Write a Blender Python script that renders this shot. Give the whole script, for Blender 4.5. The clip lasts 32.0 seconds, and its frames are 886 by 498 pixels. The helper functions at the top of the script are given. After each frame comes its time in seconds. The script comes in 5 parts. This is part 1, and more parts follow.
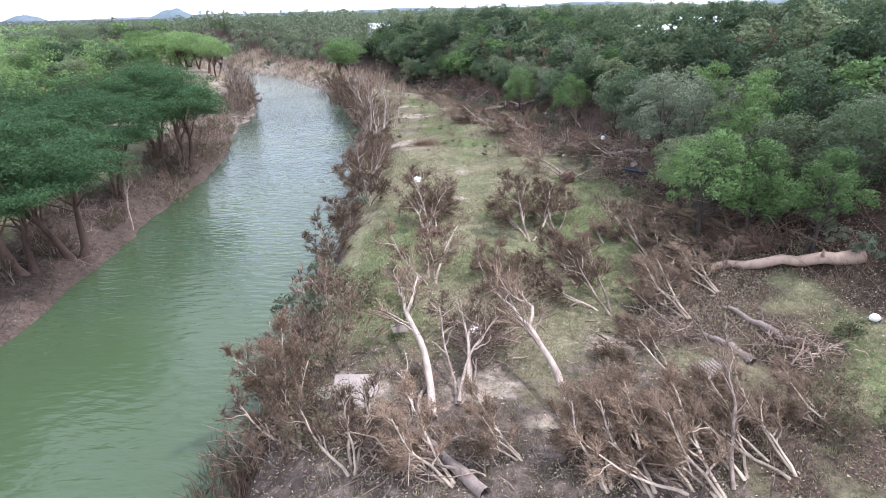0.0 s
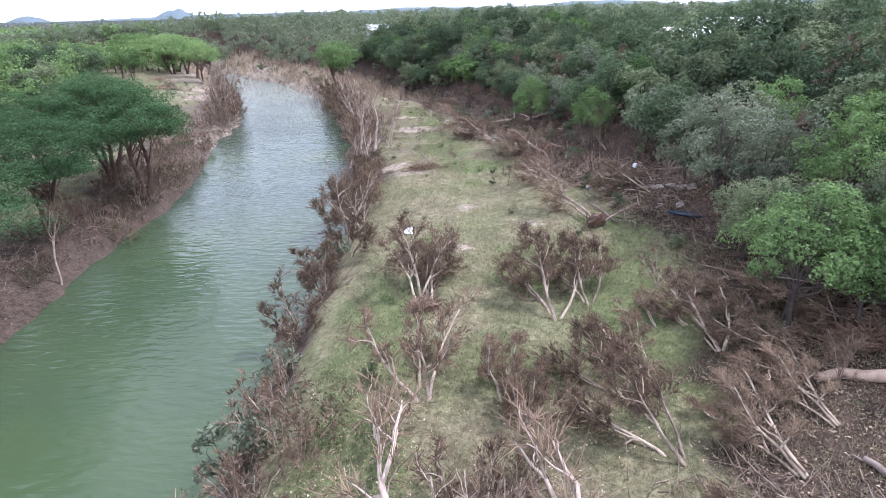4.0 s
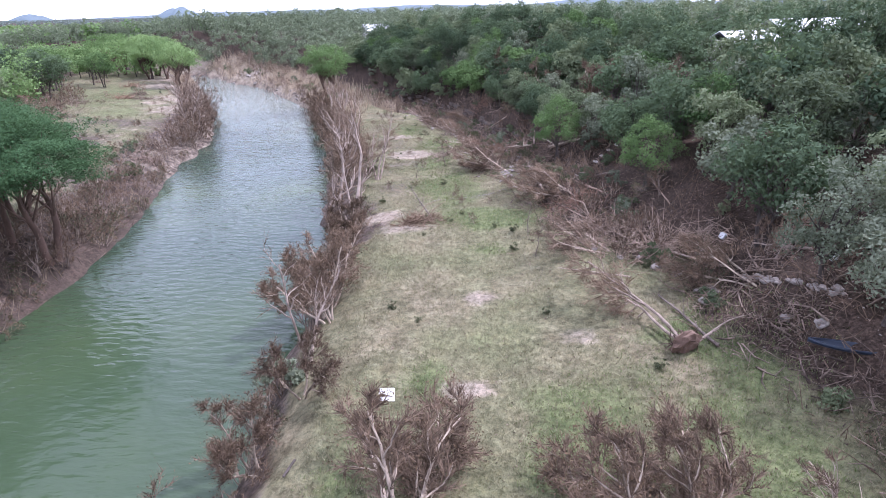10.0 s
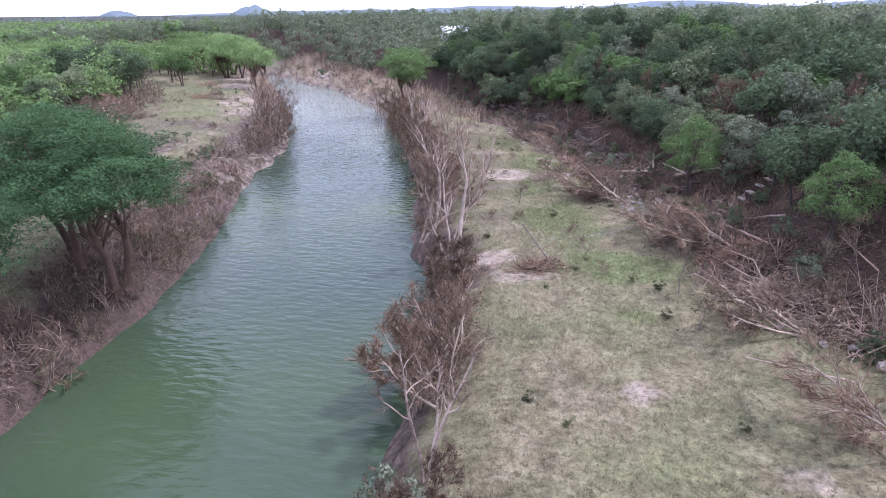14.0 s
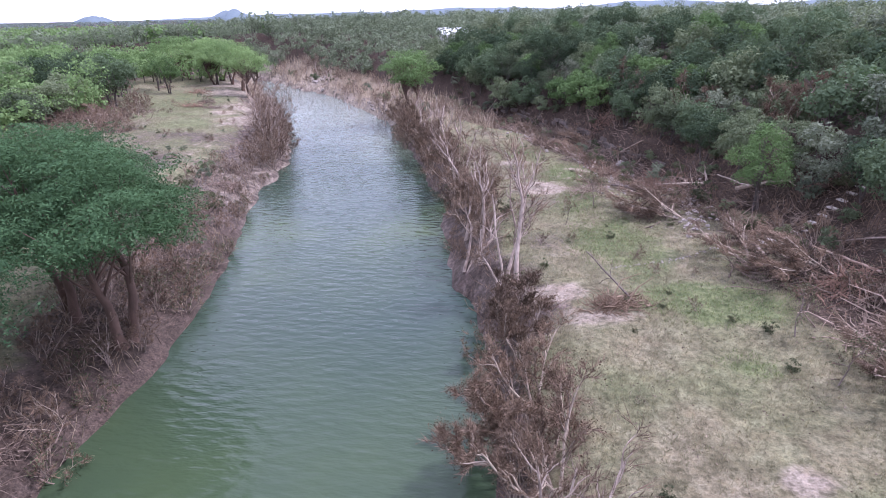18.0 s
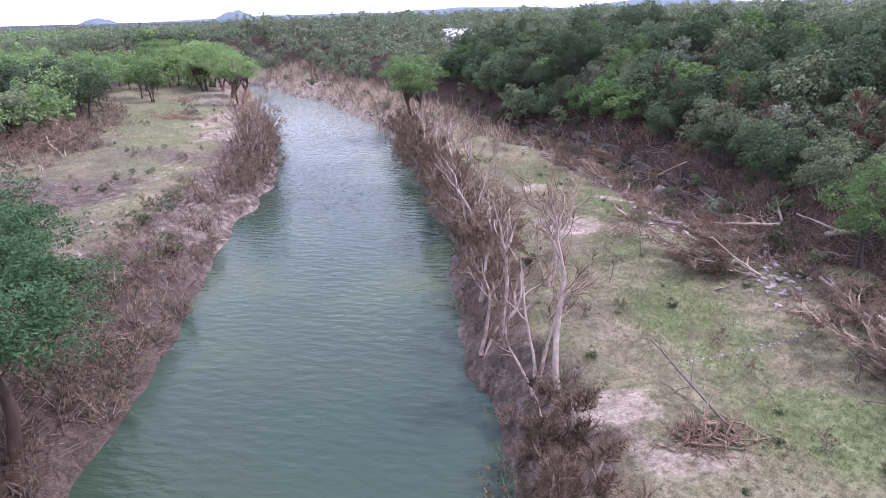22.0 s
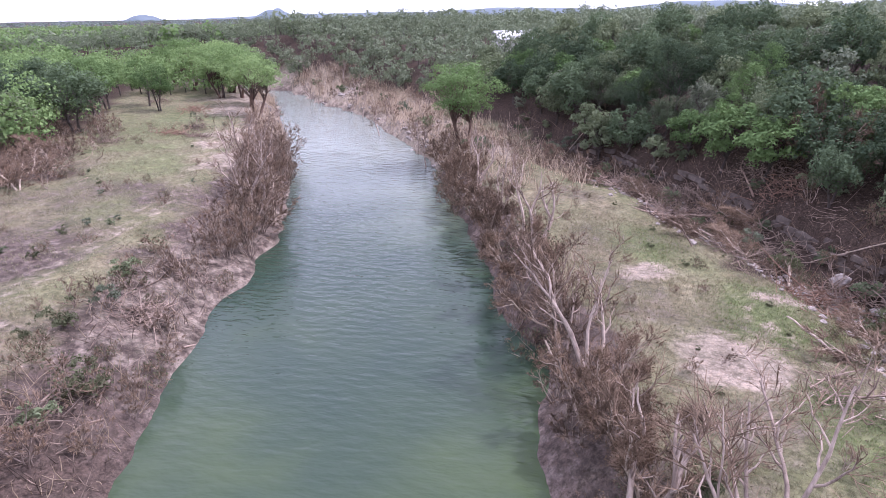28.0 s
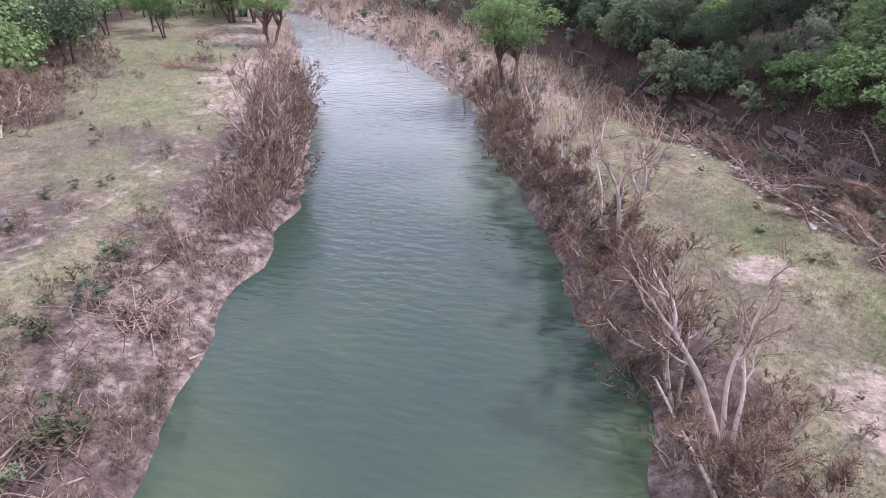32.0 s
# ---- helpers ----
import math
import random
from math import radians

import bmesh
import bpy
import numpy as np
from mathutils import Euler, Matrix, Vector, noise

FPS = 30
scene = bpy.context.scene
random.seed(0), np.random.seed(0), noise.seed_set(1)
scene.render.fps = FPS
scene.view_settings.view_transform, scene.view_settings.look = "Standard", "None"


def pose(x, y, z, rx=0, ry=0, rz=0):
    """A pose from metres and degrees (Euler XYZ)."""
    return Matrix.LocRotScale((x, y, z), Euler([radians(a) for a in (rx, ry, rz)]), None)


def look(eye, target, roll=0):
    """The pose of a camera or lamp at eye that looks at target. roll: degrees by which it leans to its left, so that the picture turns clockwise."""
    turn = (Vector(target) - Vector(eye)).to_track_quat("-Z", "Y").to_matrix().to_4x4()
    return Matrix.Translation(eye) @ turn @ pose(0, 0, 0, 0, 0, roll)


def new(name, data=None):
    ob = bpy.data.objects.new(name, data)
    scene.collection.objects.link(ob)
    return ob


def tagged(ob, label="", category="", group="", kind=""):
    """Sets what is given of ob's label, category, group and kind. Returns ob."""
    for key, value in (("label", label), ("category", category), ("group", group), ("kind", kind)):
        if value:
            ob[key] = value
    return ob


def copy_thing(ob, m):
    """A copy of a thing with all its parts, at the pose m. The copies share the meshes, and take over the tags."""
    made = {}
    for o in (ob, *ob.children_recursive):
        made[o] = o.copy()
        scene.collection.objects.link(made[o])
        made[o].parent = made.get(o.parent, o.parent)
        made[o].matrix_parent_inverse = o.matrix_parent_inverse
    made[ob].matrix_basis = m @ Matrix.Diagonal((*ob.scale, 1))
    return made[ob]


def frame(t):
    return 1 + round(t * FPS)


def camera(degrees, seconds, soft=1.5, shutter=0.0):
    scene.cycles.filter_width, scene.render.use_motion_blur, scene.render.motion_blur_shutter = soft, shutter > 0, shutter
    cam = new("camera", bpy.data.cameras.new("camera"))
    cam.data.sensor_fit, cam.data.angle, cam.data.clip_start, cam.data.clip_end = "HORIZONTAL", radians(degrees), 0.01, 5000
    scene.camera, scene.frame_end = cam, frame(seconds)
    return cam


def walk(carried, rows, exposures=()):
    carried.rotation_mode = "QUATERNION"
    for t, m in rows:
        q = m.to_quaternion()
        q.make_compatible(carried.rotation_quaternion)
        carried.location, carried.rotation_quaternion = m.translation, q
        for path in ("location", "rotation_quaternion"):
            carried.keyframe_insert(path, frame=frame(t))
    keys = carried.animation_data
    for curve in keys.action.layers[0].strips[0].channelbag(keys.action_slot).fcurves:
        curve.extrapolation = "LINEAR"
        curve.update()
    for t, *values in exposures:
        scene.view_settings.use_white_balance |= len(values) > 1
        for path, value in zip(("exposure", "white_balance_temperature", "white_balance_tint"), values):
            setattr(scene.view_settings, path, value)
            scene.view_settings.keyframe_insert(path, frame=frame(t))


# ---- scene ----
cam = camera(77.8, 32.0, soft=0.65)
PATH = [
    (0, (2.36, 0, 19.58), (2.274, 1.836, 18.784), -1),
    (0.5, (2.355, 1.471, 19.577), (2.269, 3.307, 18.78), -1),
    (1, (2.414, 3.061, 19.513), (2.324, 4.898, 18.719), -1),
    (1.5, (2.39, 4.632, 19.616), (2.3, 6.469, 18.823), -1),
    (2, (2.448, 6.416, 19.634), (2.353, 8.253, 18.841), -1),
    (2.5, (2.448, 8.283, 19.599), (2.351, 10.121, 18.806), -1),
    (3, (2.35, 10.087, 19.747), (2.254, 11.923, 18.952), -1.1),
    (3.5, (2.262, 11.874, 19.914), (2.165, 13.708, 19.116), -1.2),
    (5.5, (1.745, 18.532, 19.862), (1.645, 20.365, 19.068), -1.3),
    (6, (1.425, 20.028, 20.076), (1.333, 21.859, 19.276), -1.2),
    (6.5, (1.72, 21.744, 19.88), (1.615, 23.575, 19.083), -1.3),
    (7, (1.635, 23.422, 19.949), (1.529, 25.252, 19.15), -1.4),
    (7.5, (1.493, 25.192, 20.042), (1.389, 27.021, 19.241), -1.3),
    (8, (1.334, 26.909, 20.126), (1.231, 28.738, 19.324), -1.3),
    (8.5, (1.244, 28.666, 20.234), (1.141, 30.494, 19.43), -1.3),
    (9, (1.272, 30.544, 20.138), (1.168, 32.374, 19.339), -1.3),
    (9.5, (1.334, 32.282, 20.2), (1.226, 34.111, 19.399), -1.3),
    (10, (1.341, 33.975, 20.26), (1.23, 35.803, 19.457), -1.3),
    (10.5, (1.301, 35.66, 20.227), (1.187, 37.488, 19.425), -1.4),
    (11, (1.189, 37.329, 20.229), (1.067, 39.159, 19.431), -1.3),
    (11.5, (0.834, 38.798, 20.25), (0.654, 40.625, 19.457), -1.2),
    (12, (0.085, 40.096, 20.247), (-0.118, 41.923, 19.458), -0.9),
    (12.5, (-0.968, 41.234, 20.24), (-1.211, 43.057, 19.454), -0.7),
    (13, (-2.24, 42.095, 20.318), (-2.522, 43.912, 19.531), -0.5),
    (13.5, (-3.875, 42.762, 20.404), (-4.166, 44.576, 19.614), -0.5),
    (14, (-5.3, 43.408, 20.556), (-5.598, 45.218, 19.758), -0.6),
    (14.5, (-6.567, 43.966, 20.687), (-6.873, 45.772, 19.885), -0.8),
    (16.5, (-10.428, 46.549, 20.322), (-10.672, 48.368, 19.527), -1.3),
    (17, (-11.04, 47.492, 20.356), (-11.29, 49.311, 19.563), -1.3),
    (17.5, (-11.651, 48.621, 20.42), (-11.9, 50.44, 19.626), -1.2),
    (18, (-12.166, 49.859, 20.396), (-12.412, 51.678, 19.603), -1.2),
    (18.5, (-12.451, 51.22, 20.405), (-12.694, 53.04, 19.613), -1.3),
    (19, (-12.723, 52.83, 20.447), (-12.964, 54.65, 19.653), -1.4),
    (19.5, (-13.026, 54.496, 20.352), (-13.263, 56.318, 19.562), -1.4),
    (20, (-13.221, 56.319, 20.313), (-13.458, 58.141, 19.524), -1.5),
    (20.5, (-13.27, 58.242, 20.351), (-13.516, 60.063, 19.562), -1.7),
    (21, (-13.608, 59.931, 20.368), (-13.861, 61.751, 19.58), -1.5),
    (21.5, (-13.818, 61.738, 20.405), (-14.082, 63.555, 19.614), -1.6),
    (22, (-14.262, 63.553, 20.39), (-14.525, 65.37, 19.597), -1.6),
    (22.5, (-14.838, 65.265, 20.463), (-15.098, 67.081, 19.667), -1.6),
    (23, (-15.308, 67.204, 20.378), (-15.569, 69.02, 19.581), -1.7),
    (23.5, (-15.976, 69.049, 20.319), (-16.231, 70.864, 19.521), -1.6),
    (24, (-16.428, 70.946, 20.27), (-16.685, 72.761, 19.47), -1.8),
    (24.5, (-16.98, 72.658, 20.367), (-17.231, 74.473, 19.565), -1.7),
    (26.5, (-18.593, 81.385, 20.316), (-18.859, 83.199, 19.518), -1.7),
    (27, (-19.227, 83.615, 20.343), (-19.533, 85.425, 19.547), -1.5),
    (27.5, (-20.273, 85.591, 20.304), (-20.614, 87.395, 19.51), -1.1),
    (28, (-21.262, 87.434, 20.24), (-21.63, 89.233, 19.449), -1.0),
    (28.5, (-22.349, 89.245, 20.278), (-22.731, 91.041, 19.484), -0.9),
    (29, (-23.421, 91.014, 20.251), (-23.812, 92.808, 19.456), -0.8),
    (29.5, (-24.377, 92.637, 20.159), (-24.777, 94.428, 19.363), -0.7),
    (30, (-25.136, 94.2, 20.155), (-25.546, 95.987, 19.355), -0.7),
    (30.5, (-26.032, 95.615, 20.055), (-26.444, 97.402, 19.256), -0.5),
    (31, (-26.638, 96.612, 19.961), (-27.054, 98.398, 19.163), -0.5),
    (31.5, (-26.869, 97.066, 19.891), (-27.279, 98.822, 19.027), -0.5),
    (32, (-26.816, 97.236, 19.943), (-27.216, 98.913, 18.928), -0.6),
]
walk(cam, [(t, look(eye, target, roll)) for t, eye, target, roll in PATH],
     [(0, 0.52, 5900, 17), (9, 0.53, 5680, 26), (13, 0.31, 5680, 29), (16, 0.33, 5650, 32), (22, 0.40, 5700, 35), (32, 0.38, 5950, 36)])

# ---- world and sun ----
world = bpy.data.worlds.new("sky")
scene.world = world
world.use_nodes = True
wn, wl = world.node_tree.nodes, world.node_tree.links
wn.clear()
sky = wn.new("ShaderNodeTexSky")
sky.sky_type, sky.sun_disc = "NISHITA", False
SUN_ELEV, SUN_AZ = 58.0, 62.0          # degrees; azimuth clockwise from +y
sky.sun_elevation, sky.sun_rotation = radians(SUN_ELEV), radians(SUN_AZ)
sky.air_density, sky.dust_density = 1.0, 2.5
veil = wn.new("ShaderNodeMix")
veil.data_type = "RGBA"
veil.inputs[0].default_value = 0.72
veil.inputs[7].default_value = (15.4, 16.4, 17.9, 1)
bg = wn.new("ShaderNodeBackground")
bg.inputs[1].default_value = 0.115
wout = wn.new("ShaderNodeOutputWorld")
wl.new(sky.outputs[0], veil.inputs[6])
wl.new(veil.outputs[2], bg.inputs[0])
wl.new(bg.outputs[0], wout.inputs[0])
sun = new("sun", bpy.data.lights.new("sun", "SUN"))
sun.data.energy, sun.data.angle, sun.data.color = 3.4, radians(4), (1.0, 0.97, 0.93)
a = radians(SUN_AZ)
sun.matrix_world = look((math.sin(a) * 80, math.cos(a) * 80, math.tan(radians(SUN_ELEV)) * 80), (0, 0, 0))


# ---- materials ----
def mat(name, build):
    m = bpy.data.materials.new(name)
    m.use_nodes = True
    nt = m.node_tree
    build(nt, nt.nodes, nt.links, nt.nodes["Principled BSDF"])
    return m


def ramp(nt, fac, stops):
    r = nt.nodes.new("ShaderNodeValToRGB")
    els = r.color_ramp.elements
    while len(els) < len(stops):
        els.new(0.5)
    for e, (p, c) in zip(els, stops):
        e.position, e.color = p, (*c, 1)
    nt.links.new(fac, r.inputs[0])
    return r.outputs[0]


def noise_tex(nt, scale, detail=4, rough=0.55, vec=None, out=0):
    n = nt.nodes.new("ShaderNodeTexNoise")
    n.inputs["Scale"].default_value, n.inputs["Detail"].default_value, n.inputs["Roughness"].default_value = scale, detail, rough
    if vec:
        nt.links.new(vec, n.inputs["Vector"])
    return n.outputs[out]


def mixc(nt, fac, c1, c2, mode="MIX"):
    m = nt.nodes.new("ShaderNodeMix")
    m.data_type, m.blend_type = "RGBA", mode
    for sock, v in ((m.inputs[0], fac), (m.inputs[6], c1), (m.inputs[7], c2)):
        if isinstance(v, (int, float)):
            sock.default_value = v
        elif isinstance(v, tuple):
            sock.default_value = (*v, 1)
        else:
            nt.links.new(v, sock)
    return m.outputs[2]


def maths(nt, op, v1, v2=0.0):
    m = nt.nodes.new("ShaderNodeMath")
    m.operation = op
    m.use_clamp = op in ("MULTIPLY_ADD",)
    for sock, v in ((m.inputs[0], v1), (m.inputs[1], v2)):
        if isinstance(v, (int, float)):
            sock.default_value = v
        else:
            nt.links.new(v, sock)
    return m.outputs[0]


def bump(nt, height, strength, dist, bsdf):
    b = nt.nodes.new("ShaderNodeBump")
    b.inputs["Strength"].default_value, b.inputs["Distance"].default_value = strength, dist
    nt.links.new(height, b.inputs["Height"])
    nt.links.new(b.outputs[0], bsdf.inputs["Normal"])


def coords(nt, which="Object"):
    return nt.nodes.new("ShaderNodeTexCoord").outputs[which]


def bark(name, dark, light, scale=7.0):
    def build(nt, N, L, b):
        info = nt.nodes.new("ShaderNodeObjectInfo")
        co = coords(nt)
        mp = nt.nodes.new("ShaderNodeMapping")
        mp.inputs["Scale"].default_value = (1, 1, 0.25)
        L.new(co, mp.inputs[0])
        n1 = noise_tex(nt, scale, 5, 0.65, mp.outputs[0])
        n2 = noise_tex(nt, scale * 0.2, 2, 0.5, co)
        f = maths(nt, "ADD", maths(nt, "MULTIPLY", n1, 0.6), maths(nt, "MULTIPLY", n2, 0.5))
        f = maths(nt, "ADD", f, maths(nt, "MULTIPLY", maths(nt, "SUBTRACT", info.outputs["Random"], 0.5), 0.25))
        L.new(ramp(nt, f, [(0.36, dark), (0.68, light)]), b.inputs["Base Color"])
        b.inputs["Roughness"].default_value = 0.9
        bump(nt, n1, 0.9, 0.05, b)
    return mat(name, build)


def leaf(name, c1, c2, var=0.5, trans=0.25):
    def build(nt, N, L, b):
        info = nt.nodes.new("ShaderNodeObjectInfo")
        geo = nt.nodes.new("ShaderNodeNewGeometry")
        big = noise_tex(nt, 0.35, 2, 0.5, coords(nt))
        f = maths(nt, "ADD", maths(nt, "MULTIPLY", geo.outputs["Random Per Island"], 0.36), maths(nt, "MULTIPLY", big, 0.35))
        f = maths(nt, "ADD", f, maths(nt, "MULTIPLY", info.outputs["Random"], var + 0.19))
        col = ramp(nt, f, [(0.15, c1), (1.05 if var > 0.6 else 0.95, c2)])
        L.new(col, b.inputs["Base Color"])
        b.inputs["Roughness"].default_value = 0.8
        b.inputs["Specular IOR Level"].default_value = 0.08
        tr = N.new("ShaderNodeBsdfTranslucent")
        L.new(mixc(nt, 0.4, col, (0.15, 0.19, 0.06)), tr.inputs[0])
        mx = N.new("ShaderNodeMixShader")
        mx.inputs[0].default_value = trans
        L.new(b.outputs[0], mx.inputs[1])
        L.new(tr.outputs[0], mx.inputs[2])
        L.new(mx.outputs[0], N["Material Output"].inputs[0])
    return mat(name, build)


BARK_PALE = bark("bleached_wood", (0.16, 0.118, 0.094), (0.45, 0.36, 0.30))
BARK_GREY = bark("grey_bark", (0.085, 0.065, 0.055), (0.24, 0.19, 0.165))
BARK_MID = bark("weathered_bark", (0.13, 0.098, 0.074), (0.46, 0.37, 0.29))
BARK_RED = bark("cypress_bark", (0.05, 0.03, 0.022), (0.16, 0.10, 0.075), 2.0)
BARK_DARK = bark("dark_bark", (0.035, 0.028, 0.024), (0.10, 0.08, 0.07))
TWIG = bark("brown_twig", (0.068, 0.044, 0.029), (0.24, 0.165, 0.112))
TAN_STALK = bark("tan_stalk", (0.26, 0.195, 0.125), (0.58, 0.465, 0.34))
DRIFTWOOD = bark("driftwood", (0.05, 0.033, 0.025), (0.38, 0.285, 0.225), 4.0)
WOOD_RED = bark("torn_wood", (0.11, 0.062, 0.042), (0.31, 0.19, 0.135))
WOOD_HUGE = bark("stripped_trunk", (0.12, 0.07, 0.052), (0.41, 0.30, 0.23), 2.5)
DRY_LEAF = leaf("dry_leaf", (0.052, 0.035, 0.022), (0.155, 0.105, 0.068), 0.3, 0.1)
OLIVE_LEAF = leaf("olive_leaf", (0.045, 0.055, 0.032), (0.13, 0.14, 0.08), 0.3, 0.2)
CYPRESS_LEAF = leaf("cypress_leaf", (0.026, 0.06, 0.03), (0.09, 0.168, 0.075), 0.25)
OAK_LEAF = leaf("oak_leaf", (0.042, 0.062, 0.04), (0.185, 0.222, 0.128), 0.6)
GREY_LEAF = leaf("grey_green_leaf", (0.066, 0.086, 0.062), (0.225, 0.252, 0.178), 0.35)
# fresh green with the far bank's sunshine painted into the colour
SUNLIT_LEAF = leaf("sunlit_leaf", (0.085, 0.155, 0.055), (0.28, 0.40, 0.165), 0.35, 0.35)
DARK_LEAF = leaf("dark_oak_leaf", (0.026, 0.046, 0.03), (0.105, 0.15, 0.085), 0.5)
# distance haze painted into the leaf colour, for the woods near the horizon
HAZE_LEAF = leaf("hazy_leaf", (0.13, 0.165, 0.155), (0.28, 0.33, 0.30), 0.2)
# olive foliage, lightened in its colour to stand in for haze
HAZED_OLIVE_LEAF = leaf("hazed_olive_leaf", (0.10, 0.128, 0.085), (0.27, 0.315, 0.205), 0.3)
MID_LEAF = leaf("fresh_leaf", (0.05, 0.095, 0.038), (0.165, 0.26, 0.10), 0.4, 0.3)
GRASS_BLADE = leaf("grass_blade", (0.27, 0.245, 0.16), (0.47, 0.42, 0.31), 0.1, 0.5)
GREEN_BLADE = leaf("green_blade", (0.15, 0.19, 0.085), (0.27, 0.32, 0.15), 0.1, 0.5)


def build_ground(nt, N, L, b):
    at = N.new("ShaderNodeAttribute")
    at.attribute_name = "cover"
    sep = N.new("ShaderNodeSeparateColor")
    L.new(at.outputs["Color"], sep.inputs[0])
    co = coords(nt)
    n_big, n_mid, n_fine = noise_tex(nt, 0.12, 4, 0.6, co), noise_tex(nt, 0.9, 5, 0.65, co), noise_tex(nt, 7.0, 4, 0.7, co)
    n_grit = noise_tex(nt, 25.0, 2, 0.7, co)
    n_tuft = noise_tex(nt, 2.6, 3, 0.6, co)
    n_wear = noise_tex(nt, 0.33, 5, 0.7, co)
    dry = ramp(nt, n_mid, [(0.3, (0.148, 0.130, 0.080)), (0.5, (0.245, 0.212, 0.142)), (0.7, (0.35, 0.30, 0.222))])
    lush = ramp(nt, n_mid, [(0.3, (0.105, 0.135, 0.058)), (0.7, (0.225, 0.245, 0.125))])
    mud = ramp(nt, n_mid, [(0.28, (0.062, 0.046, 0.039)), (0.52, (0.145, 0.112, 0.098)), (0.75, (0.30, 0.245, 0.22))])
    sand = ramp(nt, n_mid, [(0.3, (0.24, 0.195, 0.155)), (0.7, (0.47, 0.395, 0.325))])
    litter = ramp(nt, n_fine, [(0.3, (0.035, 0.024, 0.019)), (0.7, (0.135, 0.096, 0.076))])

    def edge(sock, wob, amount, sharp):
        v = maths(nt, "ADD", sock, maths(nt, "MULTIPLY", maths(nt, "SUBTRACT", wob, 0.5), amount))
        v = maths(nt, "MULTIPLY", maths(nt, "SUBTRACT", v, 0.5), sharp)
        m = maths(nt, "ADD", v, 0.5)
        m.node.use_clamp = True
        return m
    c = mixc(nt, edge(maths(nt, "SUBTRACT", n_big, 0.09), n_mid, 0.6, 2.0), dry, lush)
    c = mixc(nt, edge(sep.outputs[0], n_mid, 0.8, 2.2), c, lush)
    c = mixc(nt, edge(sep.outputs[2], n_mid, 0.9, 2.5), c, mud)
    c = mixc(nt, edge(at.outputs["Alpha"], n_mid, 0.6, 2.5), c, litter)
    c = mixc(nt, edge(sep.outputs[1], n_mid, 1.3, 1.8), c, sand)
    c = mixc(nt, 0.75, c, ramp(nt, n_tuft, [(0.36, (0.52, 0.53, 0.48)), (0.5, (1, 1, 1)), (0.66, (1.22, 1.18, 1.12))]), "MULTIPLY")
    c = mixc(nt, 0.7, c, ramp(nt, n_wear, [(0.34, (0.62, 0.64, 0.60)), (0.5, (1, 1, 1)), (0.66, (1.18, 1.13, 1.12))]), "MULTIPLY")
    c = mixc(nt, 0.8, c, ramp(nt, n_fine, [(0.3, (0.45, 0.45, 0.42)), (0.68, (1, 1, 1))]), "MULTIPLY")
    c = mixc(nt, 0.3, c, ramp(nt, n_grit, [(0.3, (0.45, 0.45, 0.45)), (0.7, (1, 1, 1))]), "MULTIPLY")
    L.new(c, b.inputs["Base Color"])
    b.inputs["Roughness"].default_value = 0.95
    b.inputs["Specular IOR Level"].default_value = 0.15
    bump(nt, maths(nt, "ADD", n_fine, maths(nt, "MULTIPLY", n_mid, 2.0)), 0.8, 0.12, b)


GROUND = mat("ground", build_ground)


def build_water(nt, N, L, b):
    co = coords(nt)
    n0 = noise_tex(nt, 0.035, 3, 0.5, co)
    n1 = noise_tex(nt, 0.16, 3, 0.5, co)
    f = maths(nt, "ADD", maths(nt, "MULTIPLY", n0, 0.8), maths(nt, "MULTIPLY", n1, 0.25))
    deep = ramp(nt, f, [(0.32, (0.020, 0.040, 0.034)), (0.54, (0.032, 0.054, 0.034)), (0.74, (0.056, 0.082, 0.034))])
    xyz = N.new("ShaderNodeSeparateXYZ")
    L.new(co, xyz.inputs[0])
    far_shine = N.new("ShaderNodeMapRange")
    far_shine.inputs["From Min"].default_value, far_shine.inputs["From Max"].default_value = 140, 205
    L.new(maths(nt, "ADD", xyz.outputs[1], maths(nt, "MULTIPLY", maths(nt, "SUBTRACT", n0, 0.5), 50)), far_shine.inputs["Value"])
    # far bend painted paler, standing in for sunlit water and sky reflection
    pool = N.new("ShaderNodeMapRange")
    pool.inputs["From Min"].default_value, pool.inputs["From Max"].default_value = 95, 38
    L.new(maths(nt, "ADD", xyz.outputs[1], maths(nt, "MULTIPLY", maths(nt, "SUBTRACT", n1, 0.5), 50)), pool.inputs["Value"])
    deep = mixc(nt, pool.outputs[0], deep, (0.050, 0.076, 0.037))
    L.new(mixc(nt, far_shine.outputs[0], deep, (0.185, 0.21, 0.185)), b.inputs["Base Color"])
    b.inputs["Roughness"].default_value = 0.06
    b.inputs["IOR"].default_value = 1.36
    mp = N.new("ShaderNodeMapping")
    mp.inputs["Rotation"].default_value = (0, 0, radians(14))
    mp.inputs["Scale"].default_value = (0.55, 1.3, 1)
    L.new(co, mp.inputs[0])
    w1, w2 = noise_tex(nt, 1.2, 2, 0.45, mp.outputs[0]), noise_tex(nt, 4.5, 3, 0.6, mp.outputs[0])
    calm = noise_tex(nt, 0.05, 2, 0.5, co)
    h = maths(nt, "MULTIPLY", maths(nt, "ADD", w1, maths(nt, "MULTIPLY", w2, 0.12)), maths(nt, "ADD", calm, 0.3))
    bump(nt, h, 0.55, 0.3, b)


WATER = mat("river_water", build_water)


